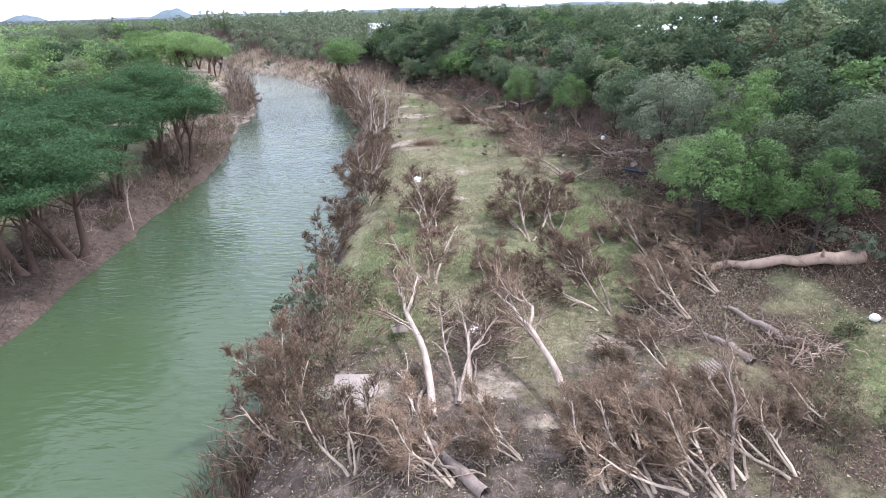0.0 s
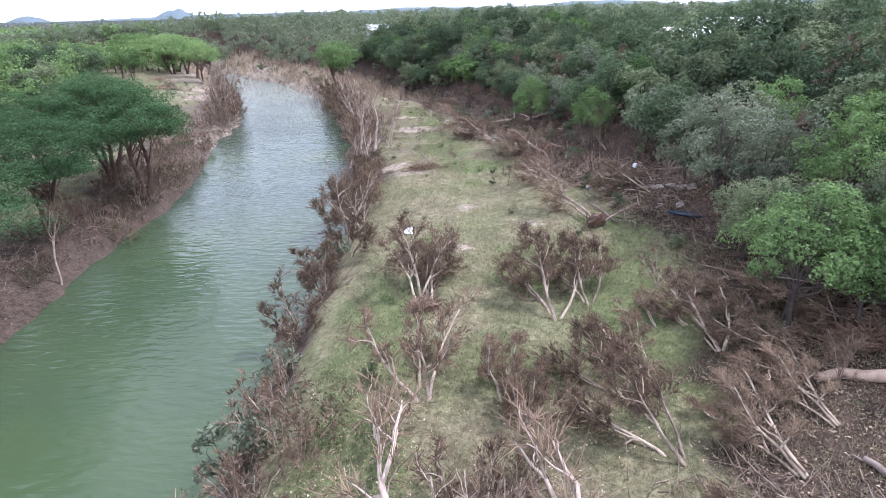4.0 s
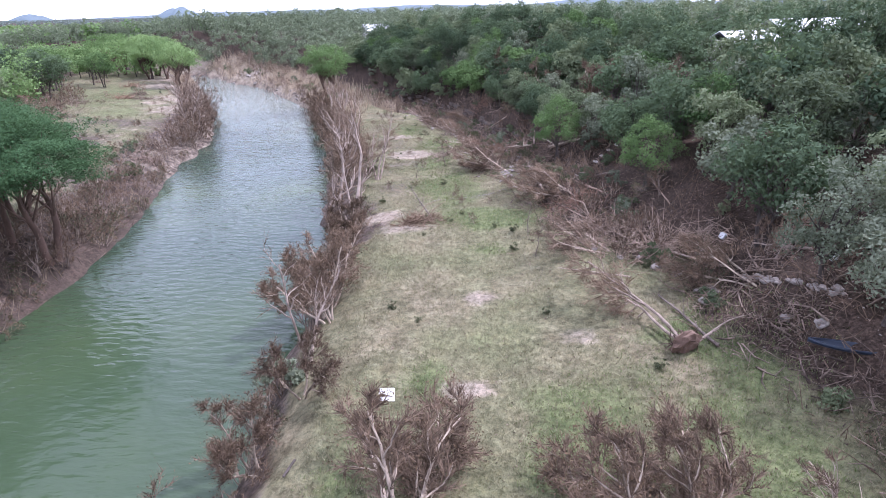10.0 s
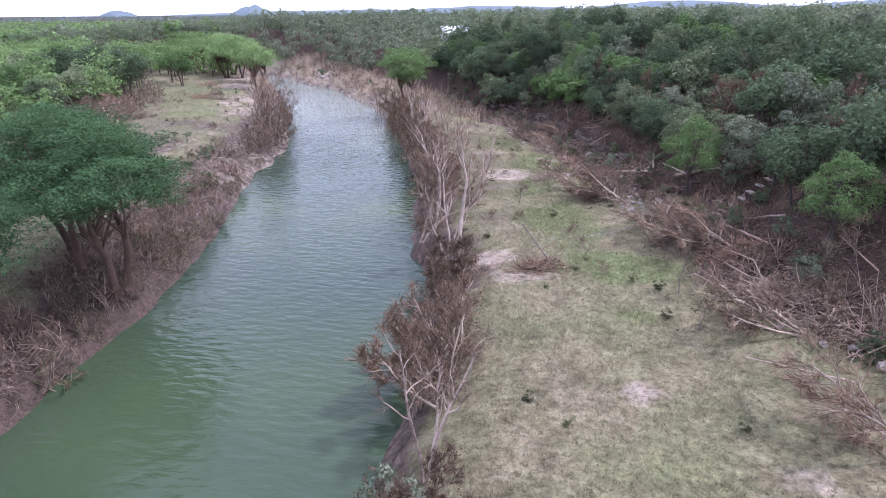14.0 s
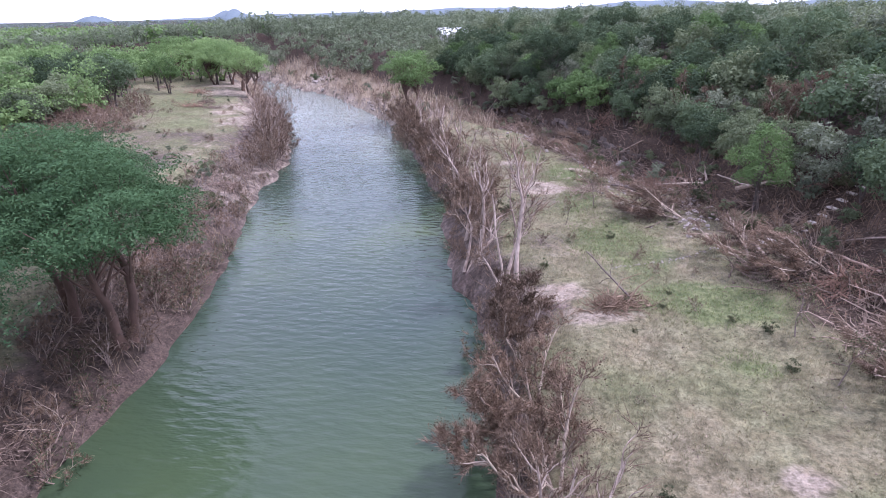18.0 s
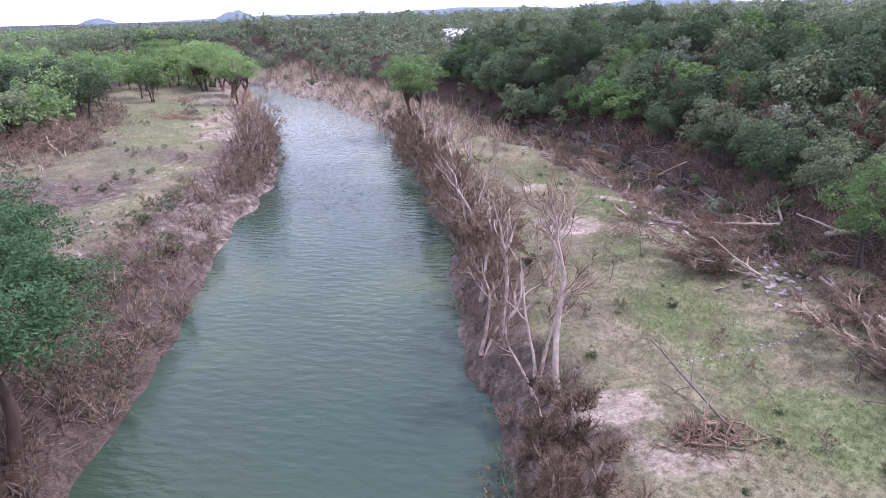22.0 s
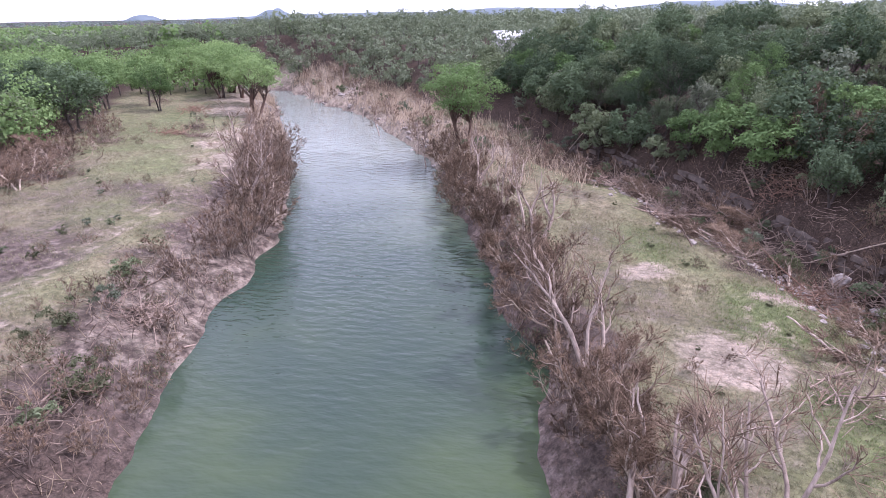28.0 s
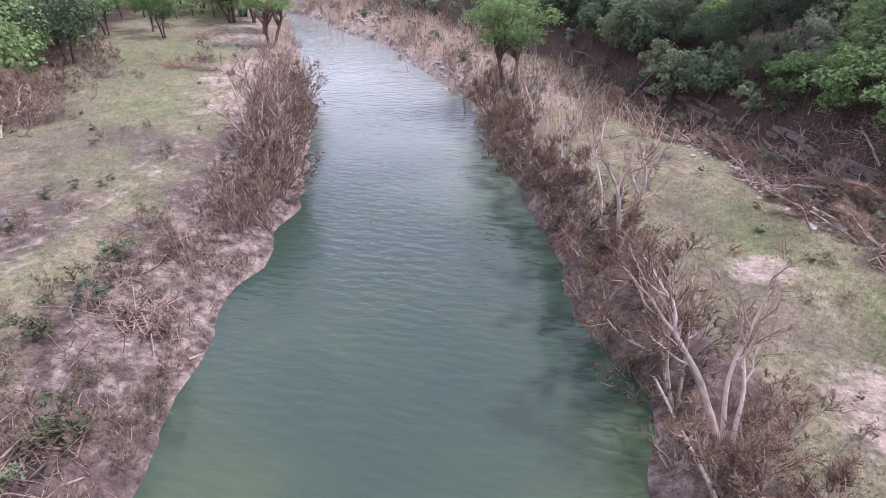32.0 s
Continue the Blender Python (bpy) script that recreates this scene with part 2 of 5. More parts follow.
def plain(name, c1, c2, rough=0.8, scale=2.0, bmp=0.3):
    def build(nt, N, L, b):
        co = coords(nt)
        n = noise_tex(nt, scale, 5, 0.65, co)
        n2 = noise_tex(nt, scale * 9, 3, 0.6, co)
        f = maths(nt, "ADD", maths(nt, "MULTIPLY", n, 0.7), maths(nt, "MULTIPLY", n2, 0.3))
        L.new(ramp(nt, f, [(0.3, c1), (0.7, c2)]), b.inputs["Base Color"])
        b.inputs["Roughness"].default_value = rough
        bump(nt, f, bmp, 0.05, b)
    return mat(name, build)


STONE = plain("limestone", (0.17, 0.145, 0.13), (0.40, 0.35, 0.315), 0.9, 1.5, 0.7)
LEDGE = plain("brown_ledge", (0.06, 0.046, 0.038), (0.19, 0.152, 0.128), 0.9, 1.5, 0.8)
STEP_STONE = plain("pale_flagstone", (0.36, 0.32, 0.28), (0.58, 0.53, 0.48), 0.9, 1.5, 0.4)
CONCRETE = plain("concrete", (0.17, 0.14, 0.12), (0.36, 0.305, 0.27), 0.9, 1.2)
WHITE_PANEL = plain("white_panel", (0.70, 0.70, 0.70), (0.82, 0.82, 0.82), 0.5, 1.0, 0.05)
HOUSE_WALL = plain("pale_render", (0.55, 0.53, 0.50), (0.70, 0.68, 0.65), 0.8, 1.0, 0.1)
ROOF_METAL = plain("pale_metal_roof", (0.62, 0.64, 0.66), (0.78, 0.80, 0.82), 0.45, 0.6, 0.05)
GLASS_DARK = plain("window_glass", (0.02, 0.025, 0.03), (0.04, 0.045, 0.05), 0.08, 1.0, 0.0)
BLUE_PLASTIC = plain("blue_plastic", (0.018, 0.026, 0.045), (0.03, 0.044, 0.072), 0.4, 1.0, 0.05)
# blue of aerial haze painted into the hills' base colour
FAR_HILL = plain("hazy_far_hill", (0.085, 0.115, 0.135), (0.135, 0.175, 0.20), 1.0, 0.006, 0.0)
BOARD = plain("weathered_board", (0.13, 0.105, 0.088), (0.27, 0.225, 0.19), 0.9, 3.0, 0.3)


# ---- mesh helpers ----
def link_mesh(name, V, F, material, parent=None, label="", smooth=False):
    V = np.asarray(V, float).reshape(-1, 3)
    me = bpy.data.meshes.new(name)
    if isinstance(F, np.ndarray):
        n = F.shape[1]
        me.vertices.add(len(V))
        me.vertices.foreach_set("co", V.ravel())
        me.loops.add(F.size)
        me.loops.foreach_set("vertex_index", F.ravel().astype(np.int32))
        me.polygons.add(len(F))
        me.polygons.foreach_set("loop_start", np.arange(0, F.size, n, dtype=np.int32))
        me.update(calc_edges=True)
    else:
        me.from_pydata([tuple(v) for v in V], [], F)
    me.materials.append(material)
    if smooth:
        me.polygons.foreach_set("use_smooth", np.ones(len(me.polygons), bool))
    ob = new(name, me)
    if parent:
        ob.parent = parent
    if label:
        ob["label"] = label
    return ob


class Geo:
    """A growing mesh: either of quads (tubes, boxes) or of triangular leaf cards."""

    def __init__(self):
        self.V, self.F, self.n = [], [], 0

    def tube(self, pts, radii, sides=5):
        pts = np.asarray(pts, float)
        k = len(pts)
        d = np.gradient(pts, axis=0)
        d /= np.linalg.norm(d, axis=1)[:, None] + 1e-9
        ref = np.array([0.31, 0.17, 0.93]) if abs(d[0, 2]) < 0.85 else np.array([0.95, 0.2, 0.1])
        u = np.cross(d, ref)
        u /= np.linalg.norm(u, axis=1)[:, None] + 1e-9
        w = np.cross(d, u)
        ang = np.arange(sides) * 2 * math.pi / sides
        ring = np.cos(ang)[None, :, None] * u[:, None, :] + np.sin(ang)[None, :, None] * w[:, None, :]
        r = np.asarray(radii, float)[:, None, None]
        self.V.append((pts[:, None, :] + ring * r).reshape(-1, 3))
        i = np.arange((k - 1) * sides)
        j = (i // sides) * sides
        nx = j + (i % sides + 1) % sides
        self.F.append(np.stack([i, nx, nx + sides, i + sides], 1) + self.n)
        self.n += k * sides

    def cards(self, C, size, rng, flat=0.0, aspect=0.6):
        """Small bent leaf cards at the places C."""
        C = np.asarray(C, float)
        k = len(C)
        if not k:
            return
        a = rng.normal(size=(k, 3))
        a[:, 2] *= 1 - flat
        a /= np.linalg.norm(a, axis=1)[:, None]
        t = rng.normal(size=(k, 3))
        if flat:
            t[:, 2] *= 1 - flat
        b = np.cross(a, t)
        b /= np.linalg.norm(b, axis=1)[:, None] + 1e-9
        s = (size * rng.uniform(0.6, 1.4, k))[:, None]
        q = np.stack([C - a * s * 0.8 - b * s * aspect, C - a * s * 0.8 + b * s * aspect, C + a * s], 1)
        self.V.append(q.reshape(-1, 3))
        self.F.append(np.arange(3 * k).reshape(k, 3) + self.n)
        self.n += 3 * k

    def leaves(self, C, N, size, rng, stray=0.75, aspect=0.6):
        """Leaf cards at the places C that face roughly along N."""
        k = len(C)
        n = N + rng.normal(size=(k, 3)) * stray
        n /= np.linalg.norm(n, axis=1)[:, None] + 1e-9
        a = np.cross(n, rng.normal(size=(k, 3)))
        a /= np.linalg.norm(a, axis=1)[:, None] + 1e-9
        b = np.cross(n, a)
        s = (size * rng.uniform(0.6, 1.4, k))[:, None]
        q = np.stack([C - a * s * 0.8 - b * s * aspect, C - a * s * 0.8 + b * s * aspect, C + a * s], 1)
        self.V.append(q.reshape(-1, 3))
        self.F.append(np.arange(3 * k).reshape(k, 3) + self.n)
        self.n += 3 * k

    def box(self, c, half, m=None):
        s = np.array([[x, y, z] for x in (-1, 1) for y in (-1, 1) for z in (-1, 1)], float) * half
        if m is not None:
            s = s @ np.array(m).T
        self.V.append(s + np.asarray(c, float))
        self.F.append(np.array([[0, 1, 3, 2], [4, 6, 7, 5], [0, 4, 5, 1], [2, 3, 7, 6], [0, 2, 6, 4], [1, 5, 7, 3]]) + self.n)
        self.n += 8

    def link(self, name, material, parent=None, label="", smooth=False):
        return link_mesh(name, np.concatenate(self.V), np.concatenate(self.F), material, parent, label, smooth)


TAB = np.random.RandomState(5).rand(256, 256)


def vnoise(x, y, s):
    """Smooth value noise with features of about s metres, 0 to 1."""
    x, y = np.asarray(x, float) / s + 1000.3, np.asarray(y, float) / s + 1000.7
    xi, yi = np.floor(x).astype(int), np.floor(y).astype(int)
    u, v = x - xi, y - yi
    u, v = u * u * (3 - 2 * u), v * v * (3 - 2 * v)
    g = lambda i, j: TAB[i % 256, j % 256]
    return (g(xi, yi) * (1 - u) + g(xi + 1, yi) * u) * (1 - v) + (g(xi, yi + 1) * (1 - u) + g(xi + 1, yi + 1) * u) * v


# ---- the lie of the land: river edges, terrace, slope foot, all by distance y up the valley ----
LY, LX = [-300, -40, 35, 50, 60, 77, 83, 98, 114, 120, 128, 137, 145, 157, 167, 182, 199, 246, 256, 268, 276, 284, 400], \
    [-33, -33, -34.3, -35.9, -37.2, -38.6, -39.0, -41.6, -46.8, -48.8, -50.4, -51.6, -53.6, -58.2, -62.3, -69.2, -79, -105, -113, -140, -180, -280, -1500]
RY, RX = [-300, -40, 28, 46, 60, 75, 88, 93.5, 96.5, 100, 103, 113, 123, 130, 141, 147, 159, 165, 183, 204, 219, 227, 246, 265, 287, 302, 316, 440], \
    [-9, -9, -10.3, -11.8, -12.3, -13, -14, -15.4, -18.2, -18.5, -19, -20.4, -21, -25, -28, -29.5, -35.0, -36.5, -43, -57, -65.6, -71, -91, -104, -140, -190, -290, -1500]
FY, FX = [-300, 0, 30, 45, 60, 75, 95, 120, 135, 145, 160, 173, 180, 200, 230, 260, 287, 302, 316, 440], \
    [40, 36, 34, 27, 20.5, 18.5, 15, 7, 4.5, 1, -6, -17, -21, -32, -54, -84, -122, -172, -272, -1470]


def shore(x, y):
    wob = (vnoise(x, y, 5.0) - 0.5) * 1.5 + (vnoise(x, y, 2.2) - 0.5) * 0.6
    return np.interp(y, LY, LX) - np.asarray(x) + wob, np.asarray(x) - np.interp(y, RY, RX) + wob


def height(x, y):
    x, y = np.asarray(x, float), np.asarray(y, float)
    dl, dr = shore(x, y)
    terr = np.interp(y, [0, 90, 125, 170, 260], [0, 0, -1.6, -1.5, -1.0])
    right = -4 + np.interp(dr, [0, 0.6, 2.5, 5, 8, 30], [0, 0.7, 2.4, 3.4, 3.9, 4.0]) + terr * np.clip(dr / 8, 0, 1)
    d = x - np.interp(y, FY, FX) + (vnoise(x, y, 9) - 0.5) * 5
    slope = np.interp(d, [-14, -4, 0, 4, 10, 28, 60, 150, 500, 5000], [0, 0.9, 1.6, 3.8, 6.4, 10.5, 13.2, 14.5, 7, 2])
    # a washed-out gully and a rock step above it along the upper part of the slope foot
    gully = np.interp(d, [-14, -8, -5, 0, 3.6, 4.8, 10, 28, 60, 150, 500, 5000], [0.2, 0.1, -1.1, -1.0, -0.1, 2.7, 5.6, 10.5, 13.2, 14.5, 7, 2])
    w = np.clip((y - 116) / 10, 0, 1) * np.clip((190 - y) / 10, 0, 1)
    right += np.interp(x, [-330, -130], [0.2, 1]) * (slope * (1 - w) + gully * w)
    left = -4 + np.interp(dl, [0, 0.6, 2.5, 6, 12, 40, 200, 5000], [0, 0.5, 1.4, 2.6, 3.7, 4.3, 5.0, 4.5])
    bed = -4 - np.clip(np.minimum(-dl, -dr) * 0.5, 0, 1.6)
    z = np.where(dr > 0, right, np.where(dl > 0, left, bed))
    rough = (vnoise(x, y, 3.0) - 0.5) * 0.35 + (vnoise(x, y, 1.2) - 0.5) * 0.12 + (vnoise(x, y, 14) - 0.5) * 0.5
    return z + rough * np.clip(np.maximum(dl, dr) / 3, 0, 1)


def Z(x, y):
    return float(height(x, y))


def spread(lo, hi, fine_lo, fine_hi, step):
    """Coordinates fine in the middle and ever coarser outwards."""
    a = list(np.arange(fine_lo, fine_hi + 0.01, step))
    s, p = step, fine_hi
    while p < hi:
        s *= 1.12
        p += s
        a.append(min(p, hi))
    s, p = step, fine_lo
    while p > lo:
        s *= 1.12
        p -= s
        a.insert(0, max(p, lo))
    return np.array(a)


gx, gy = spread(-4800, 4800, -75, 36, 0.8), spread(-900, 4800, 10, 185, 0.8)
X, Y = np.meshgrid(gx, gy)
H = height(X, Y)
nx, ny = len(gx), len(gy)
idx = np.arange(nx * ny).reshape(ny, nx)
F = np.stack([idx[:-1, :-1], idx[:-1, 1:], idx[1:, 1:], idx[1:, :-1]], -1).reshape(-1, 4)
ground = link_mesh("ground", np.stack([X, Y, H], -1).reshape(-1, 3), F, GROUND, smooth=True)
tagged(ground, "flood-swept river terrace and wooded valley floor", "ground", kind="structure")

# bare sand patches and lush patches on the terraces: centre x, y and half sizes
SAND = [(1.9, 70.9, 1.5, 1.0), (0.8, 59.8, 1.4, 1.1), (7.7, 64.8, 1.5, 0.8), (-9.1, 120.8, 3.9, 3.5), (-5.5, 85.5, 3.2, 1.3), (-7.8, 89.5, 3.0, 1.4),
        (-4.6, 25.0, 2.6, 1.6), (3.5, 25.5, 2.2, 1.4), (7.0, 23, 1.8, 1.0), (12, 30.5, 3, 0.9), (2.5, 110.0, 3, 1.2), (-1, 131, 5, 1.3), (-12, 135, 2.4, 2), (-80, 186, 6, 16), (-96, 212, 10, 12), (-72, 168, 4, 9), (-106, 228, 10, 10), (5.4, 127, 2.2, 3.2), (2.0, 134, 1.6, 2.5)]
LUSH = [(2.7, 80.2, 2.0, 1.5), (-1.5, 60.5, 1.5, 2.5), (-2.0, 101, 4.0, 8.0), (-4, 45, 4, 9), (14, 50, 5, 14), (26, 24, 3.5, 7), (-100, 192, 18, 26), (3, 88, 6, 3), (-66, 143, 5, 5), (-70, 75, 22, 30), (-4, 33, 3, 5), (-4, 128, 4.5, 6), (-12, 141, 4, 6), (-4.5, 114, 2.5, 5), (-3.5, 101, 3, 6), (-95, 178, 17, 26), (-80, 158, 9, 12), (-72, 140, 7, 8), (-66, 124, 5, 7), (8, 56, 4, 5), (4, 42, 5, 4), (17.5, 63, 4, 6)]
for f_ in np.linspace(0, 1, 26):
    SAND.append((float(np.interp(f_, [0, 0.35, 0.7, 1], [-5.5, -2.2, 1.2, 8.6])), float(np.interp(f_, [0, 0.35, 0.7, 1], [129, 119.7, 109.6, 99.6])), 0.28, 0.55))
# ground dark with flood rubbish
FOUL = [(25, 49, 6, 9), (22, 41, 6, 5), (29, 57, 5, 8), (19, 34, 6, 5), (12, 88, 4, 6), (-98, 150, 9, 10), (-104, 162, 6, 6), (20, 45, 4.5, 8), (17.5, 22, 5, 5), (21, 30, 4, 5), (4.5, 124, 3, 9), (0, 142, 4, 9), (-7, 156, 4.5, 9), (9, 108, 3, 8)]
dl, dr = shore(X, Y)
d_foot = X - np.interp(Y, FY, FX) + (vnoise(X, Y, 9) - 0.5) * 5
wobble = (vnoise(X, Y, 4) - 0.5) * 0.8 + (vnoise(X, Y, 1.6) - 0.5) * 0.5


def patches(rows):
    m = np.zeros_like(X)
    for cx, cy, rx, ry in rows:
        m = np.maximum(m, 1.35 - np.hypot((X - cx) / rx, (Y - cy) / ry) + wobble * 1.1)
    return np.clip(m, 0, 1)


lush = patches(LUSH) * np.where(dl > 0, 0.6, 1.0)
bare = patches(SAND)
far_bar = 1.05 * np.clip((Y - 168) / 12, 0, 1) * np.clip((17 - dr) / 6, 0, 1) * (dr > -1)
left_bar = np.clip((Y - 108) / 10, 0, 1) * np.clip((12 - dl) / 6, 0, 1) * (dl > -1) * 0.38
bare = np.clip(np.maximum(np.maximum(bare, far_bar), left_bar) + (wobble * 0.3) * (far_bar > 0), 0, 1)
mud = np.where(dr > -1, np.clip(np.where(Y < 84, (3.6 - dr) / 2.5, (7.5 - dr) / 4) + wobble * np.where(Y < 84, 0.5, 1), 0, 1), np.where(dl > -1, np.clip((13 - dl) / 6 + wobble, 0, 1), 1))
mud = np.maximum(mud, np.clip((33 - Y) / 8 + wobble, 0, 1) * (dr > 0) * (d_foot < 0) * 0.75 * np.clip((17 - X) / 3, 0, 1))
lane = dl - 14 - (vnoise(X, Y, 20) - 0.5) * 3
track = (np.exp(-((lane - 0.9) / 0.45) ** 2) + np.exp(-((lane + 0.9) / 0.45) ** 2)) * (Y > 105) * (Y < 240)
bare = np.clip(np.maximum(bare, track * 0.55), 0, 1)
worn = (vnoise(X, Y, 11) * 0.9 + wobble * 0.4) * (dl > 8) * (dl < 60) * (Y > 100) * np.clip((172 - Y) / 25, 0.25, 1)
worn = worn + (vnoise(X, Y, 7) * 0.75 + wobble * 0.5) * (dr > 5) * np.clip((Y - 80) / 20, 0, 1) * (d_foot < 0)
mud = np.clip(np.maximum(mud, worn * np.where(dl > 0, 1.0, 0.8)), 0, 1)
foul = patches(FOUL)
bank_rot = np.clip((12.5 - dl) / 5 + wobble, 0, 1) * (dl > -1) * np.clip((118 - Y) / 12, 0, 1) * 0.5
litter = np.where(dr > 0, np.clip((d_foot + 5) / 5 + wobble, 0, 1), np.where(dl > 0, np.clip((dl - 42) / 8 + wobble, 0, 1) * np.clip(np.abs(Y - 60) / 20 - 1.5, 0, 1), 0))
litter = np.maximum(np.maximum(litter, foul), bank_rot)
cover = np.stack([lush, bare, mud, litter], -1).reshape(-1, 4)
attr = ground.data.color_attributes.new("cover", "FLOAT_COLOR", "POINT")
attr.data.foreach_set("color", cover.ravel())

wx, wy = np.linspace(-1700, 30, 120), np.linspace(-300, 520, 90)
WX, WY = np.meshgrid(wx, wy)
wi = np.arange(WX.size).reshape(WX.shape)
WF = np.stack([wi[:-1, :-1], wi[:-1, 1:], wi[1:, 1:], wi[1:, :-1]], -1).reshape(-1, 4)
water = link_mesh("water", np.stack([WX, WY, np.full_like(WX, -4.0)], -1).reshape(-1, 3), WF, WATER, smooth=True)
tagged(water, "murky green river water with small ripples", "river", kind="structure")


# ---- branching growth ----
def grow(rng, p, d, length, r, curve=0.25, lift=0.1, segs=5):
    """A wandering polyline from p along d, with its radii."""
    pts, d = [np.array(p, float)], np.array(d, float) / np.linalg.norm(d)
    for _ in range(segs):
        d = d + rng.normal(size=3) * curve * 0.5 + np.array([0, 0, lift])
        d /= np.linalg.norm(d)
        pts.append(pts[-1] + d * length / segs)
    return np.array(pts), np.linspace(r, r * 0.35, segs + 1), d


def side(rng, d, angle):
    """A direction that leaves d by about that angle (radians)."""
    t = rng.normal(size=3)
    t -= d * t.dot(d) / d.dot(d)
    t /= np.linalg.norm(t) + 1e-9
    d = d / np.linalg.norm(d)
    return d * math.cos(angle) + t * math.sin(angle)


def pick(pts, f):
    i = min(int(f * (len(pts) - 1)), len(pts) - 2)
    u = f * (len(pts) - 1) - i
    return pts[i] * (1 - u) + pts[i + 1] * u, pts[i + 1] - pts[i]


def dead_tree(name, seed, h=8.0, stems=2, lean=(0, 0), open_angle=0.5, limbs=6, twigs=5, r=0.16, first=0.35, leaves=0, root=False,
              wood=BARK_PALE, leafmat=DRY_LEAF, label="", droop=0.02, twig_len=0.14, twigmat=TWIG, spray=10, joined=False, card=0.065, bend=0.28, fork=False):
    """A flood-stripped tree or shrub at the origin: stems, limbs, twigs, fine sprays, rags of dry leaves and, where torn out, its root plate."""
    rng = np.random.RandomState(seed)
    ob = new(name)
    tw, lv, whole = Geo(), [], Geo()
    P, Q = [], []
    for s in range(stems):
        az = rng.uniform(0, 6.28) if stems < 2 else 6.28 * s / stems + rng.uniform(-0.5, 0.5)
        sp = 0.05 if stems == 1 else open_angle * rng.uniform(0.4, 1.1)
        d = np.array([math.cos(az) * sp + lean[0], math.sin(az) * sp + lean[1], 1.0])
        hh = h * rng.uniform(0.72, 1.0) if stems > 1 else h
        rs = r * (1.0 if stems < 3 else 0.8) * rng.uniform(0.8, 1.1)
        pts, rad, d = grow(rng, (math.cos(az) * 0.6 * stems * rs, math.sin(az) * 0.6 * stems * rs, -0.35), d, hh * (0.6 if fork else 1), rs, bend, droop, 5 if joined else 9)
        rad[0] *= 1.2
        boughs = [(pts, rad, first)]
        if fork:
            rad = np.linspace(rad[0], rs * 0.75, len(rad))
            boughs = [(pts, rad, 0.75)]
            e = rng.uniform(0, 6.28)
            for q in (0, 1):
                dd = np.array([math.cos(e + 3.14 * q) * 0.42, math.sin(e + 3.14 * q) * 0.42, 1])
                fp, fr, _ = grow(rng, pts[-1] - (pts[-1] - pts[-2]) * 0.15, dd, hh * rng.uniform(0.36, 0.46), rs * 0.62, 0.4, 0.12, 6)
                boughs.append((fp, fr, 0.15))
        st = whole if joined else Geo()
        for bp, br, _ in boughs:
            st.tube(bp, br, 4 if joined else 8)
        if not joined:
            st.link("trunk", wood, ob, smooth=True)
        lb = whole if joined else Geo()
        apart = spray < 7 and not joined
        for bp, br, first_ in boughs:
            n = limbs if len(boughs) == 1 else max(2, limbs // 2)
            for k in range(n):
                f = first_ + (1 - first_) * (k + rng.uniform(0, 0.8)) / n
                p0, dd = pick(bp, min(f, 0.97))
                L1 = hh * rng.uniform(0.2, 0.42) * (1.15 - 0.5 * f) * (0.8 if fork else 1)
                lp, lr, ld = grow(rng, p0, side(rng, dd, rng.uniform(0.4, 0.95)), L1, br[0] * (1.05 - f * 0.75) * 0.66, 0.55, 0.10, 3 if joined else 5)
                if apart:
                    lb = Geo()
                lb.tube(lp, lr, 3 if joined else 5)
                if apart:
                    lb.link("limb", wood, ob, smooth=True)
                for m in range(twigs):
                    p1, d1 = pick(lp, rng.uniform(0.25, 0.98))
                    tp, tr, td = grow(rng, p1, side(rng, d1, rng.uniform(0.4, 0.9)), L1 * rng.uniform(0.3, 0.65), max(0.02, lr[0] * 0.34), 0.6, 0.06, 2)
                    tw.tube(tp, tr, 3)
                    for q in range(spray):
                        p2, d2 = pick(tp, rng.uniform(0.2, 1.0))
                        v = side(rng, d2, rng.uniform(0.3, 1.0)) + np.array([0, 0, 0.15])
                        P.append(p2)
                        Q.append(p2 + v * twig_len * h * rng.uniform(0.3, 1.0))
                        for _ in range(leaves if q % 2 else leaves // 2):
                            lv.append(Q[-1] + rng.normal(size=3) * 0.1)
        if not joined and not apart:
            lb.link("limb", wood, ob, smooth=True)["kind"] = "stuff"
    if joined:
        whole.link("stem", wood, ob, smooth=True)
    t = tw.link("twig_mass", twigmat, ob)
    t["kind"] = "stuff"
    if P:
        P, Q = np.array(P), np.array(Q)
        w = np.cross(Q - P, rng.normal(size=P.shape))
        w *= 0.02 / (np.linalg.norm(w, axis=1)[:, None] + 1e-9)
        V = np.stack([P - w, P + w, Q], 1).reshape(-1, 3)
        f = link_mesh("twig_spray", V, np.arange(len(V)).reshape(-1, 3), twigmat, ob)
        f["kind"] = "stuff"
    if lv:
        g = Geo()
        g.cards(lv, card, rng, 0.2)
        f = g.link("foliage", leafmat, ob)
        f["kind"] = "stuff"
    if root:
        g = Geo()
        for k in range(150):
            d = rng.normal(size=3)
            d[2] = d[2] * 0.35 - 0.15
            pts, rad, _ = grow(rng, rng.normal(size=3) * np.array([0.3, 0.3, 0.15]), d, rng.uniform(0.5, 1.35), rng.uniform(0.02, 0.06), 0.9, 0.0, 3)
            g.tube(pts, rad, 3)
        g.link("root_plate", BARK_RED, ob, "torn reddish-brown roots with earth")
        bm = bmesh.new()
        bmesh.ops.create_icosphere(bm, subdivisions=3, radius=0.95)
        for v in bm.verts:
            v.co *= 1 + noise.noise(v.co * 2.3 + Vector((seed, 0, 0))) * 0.55
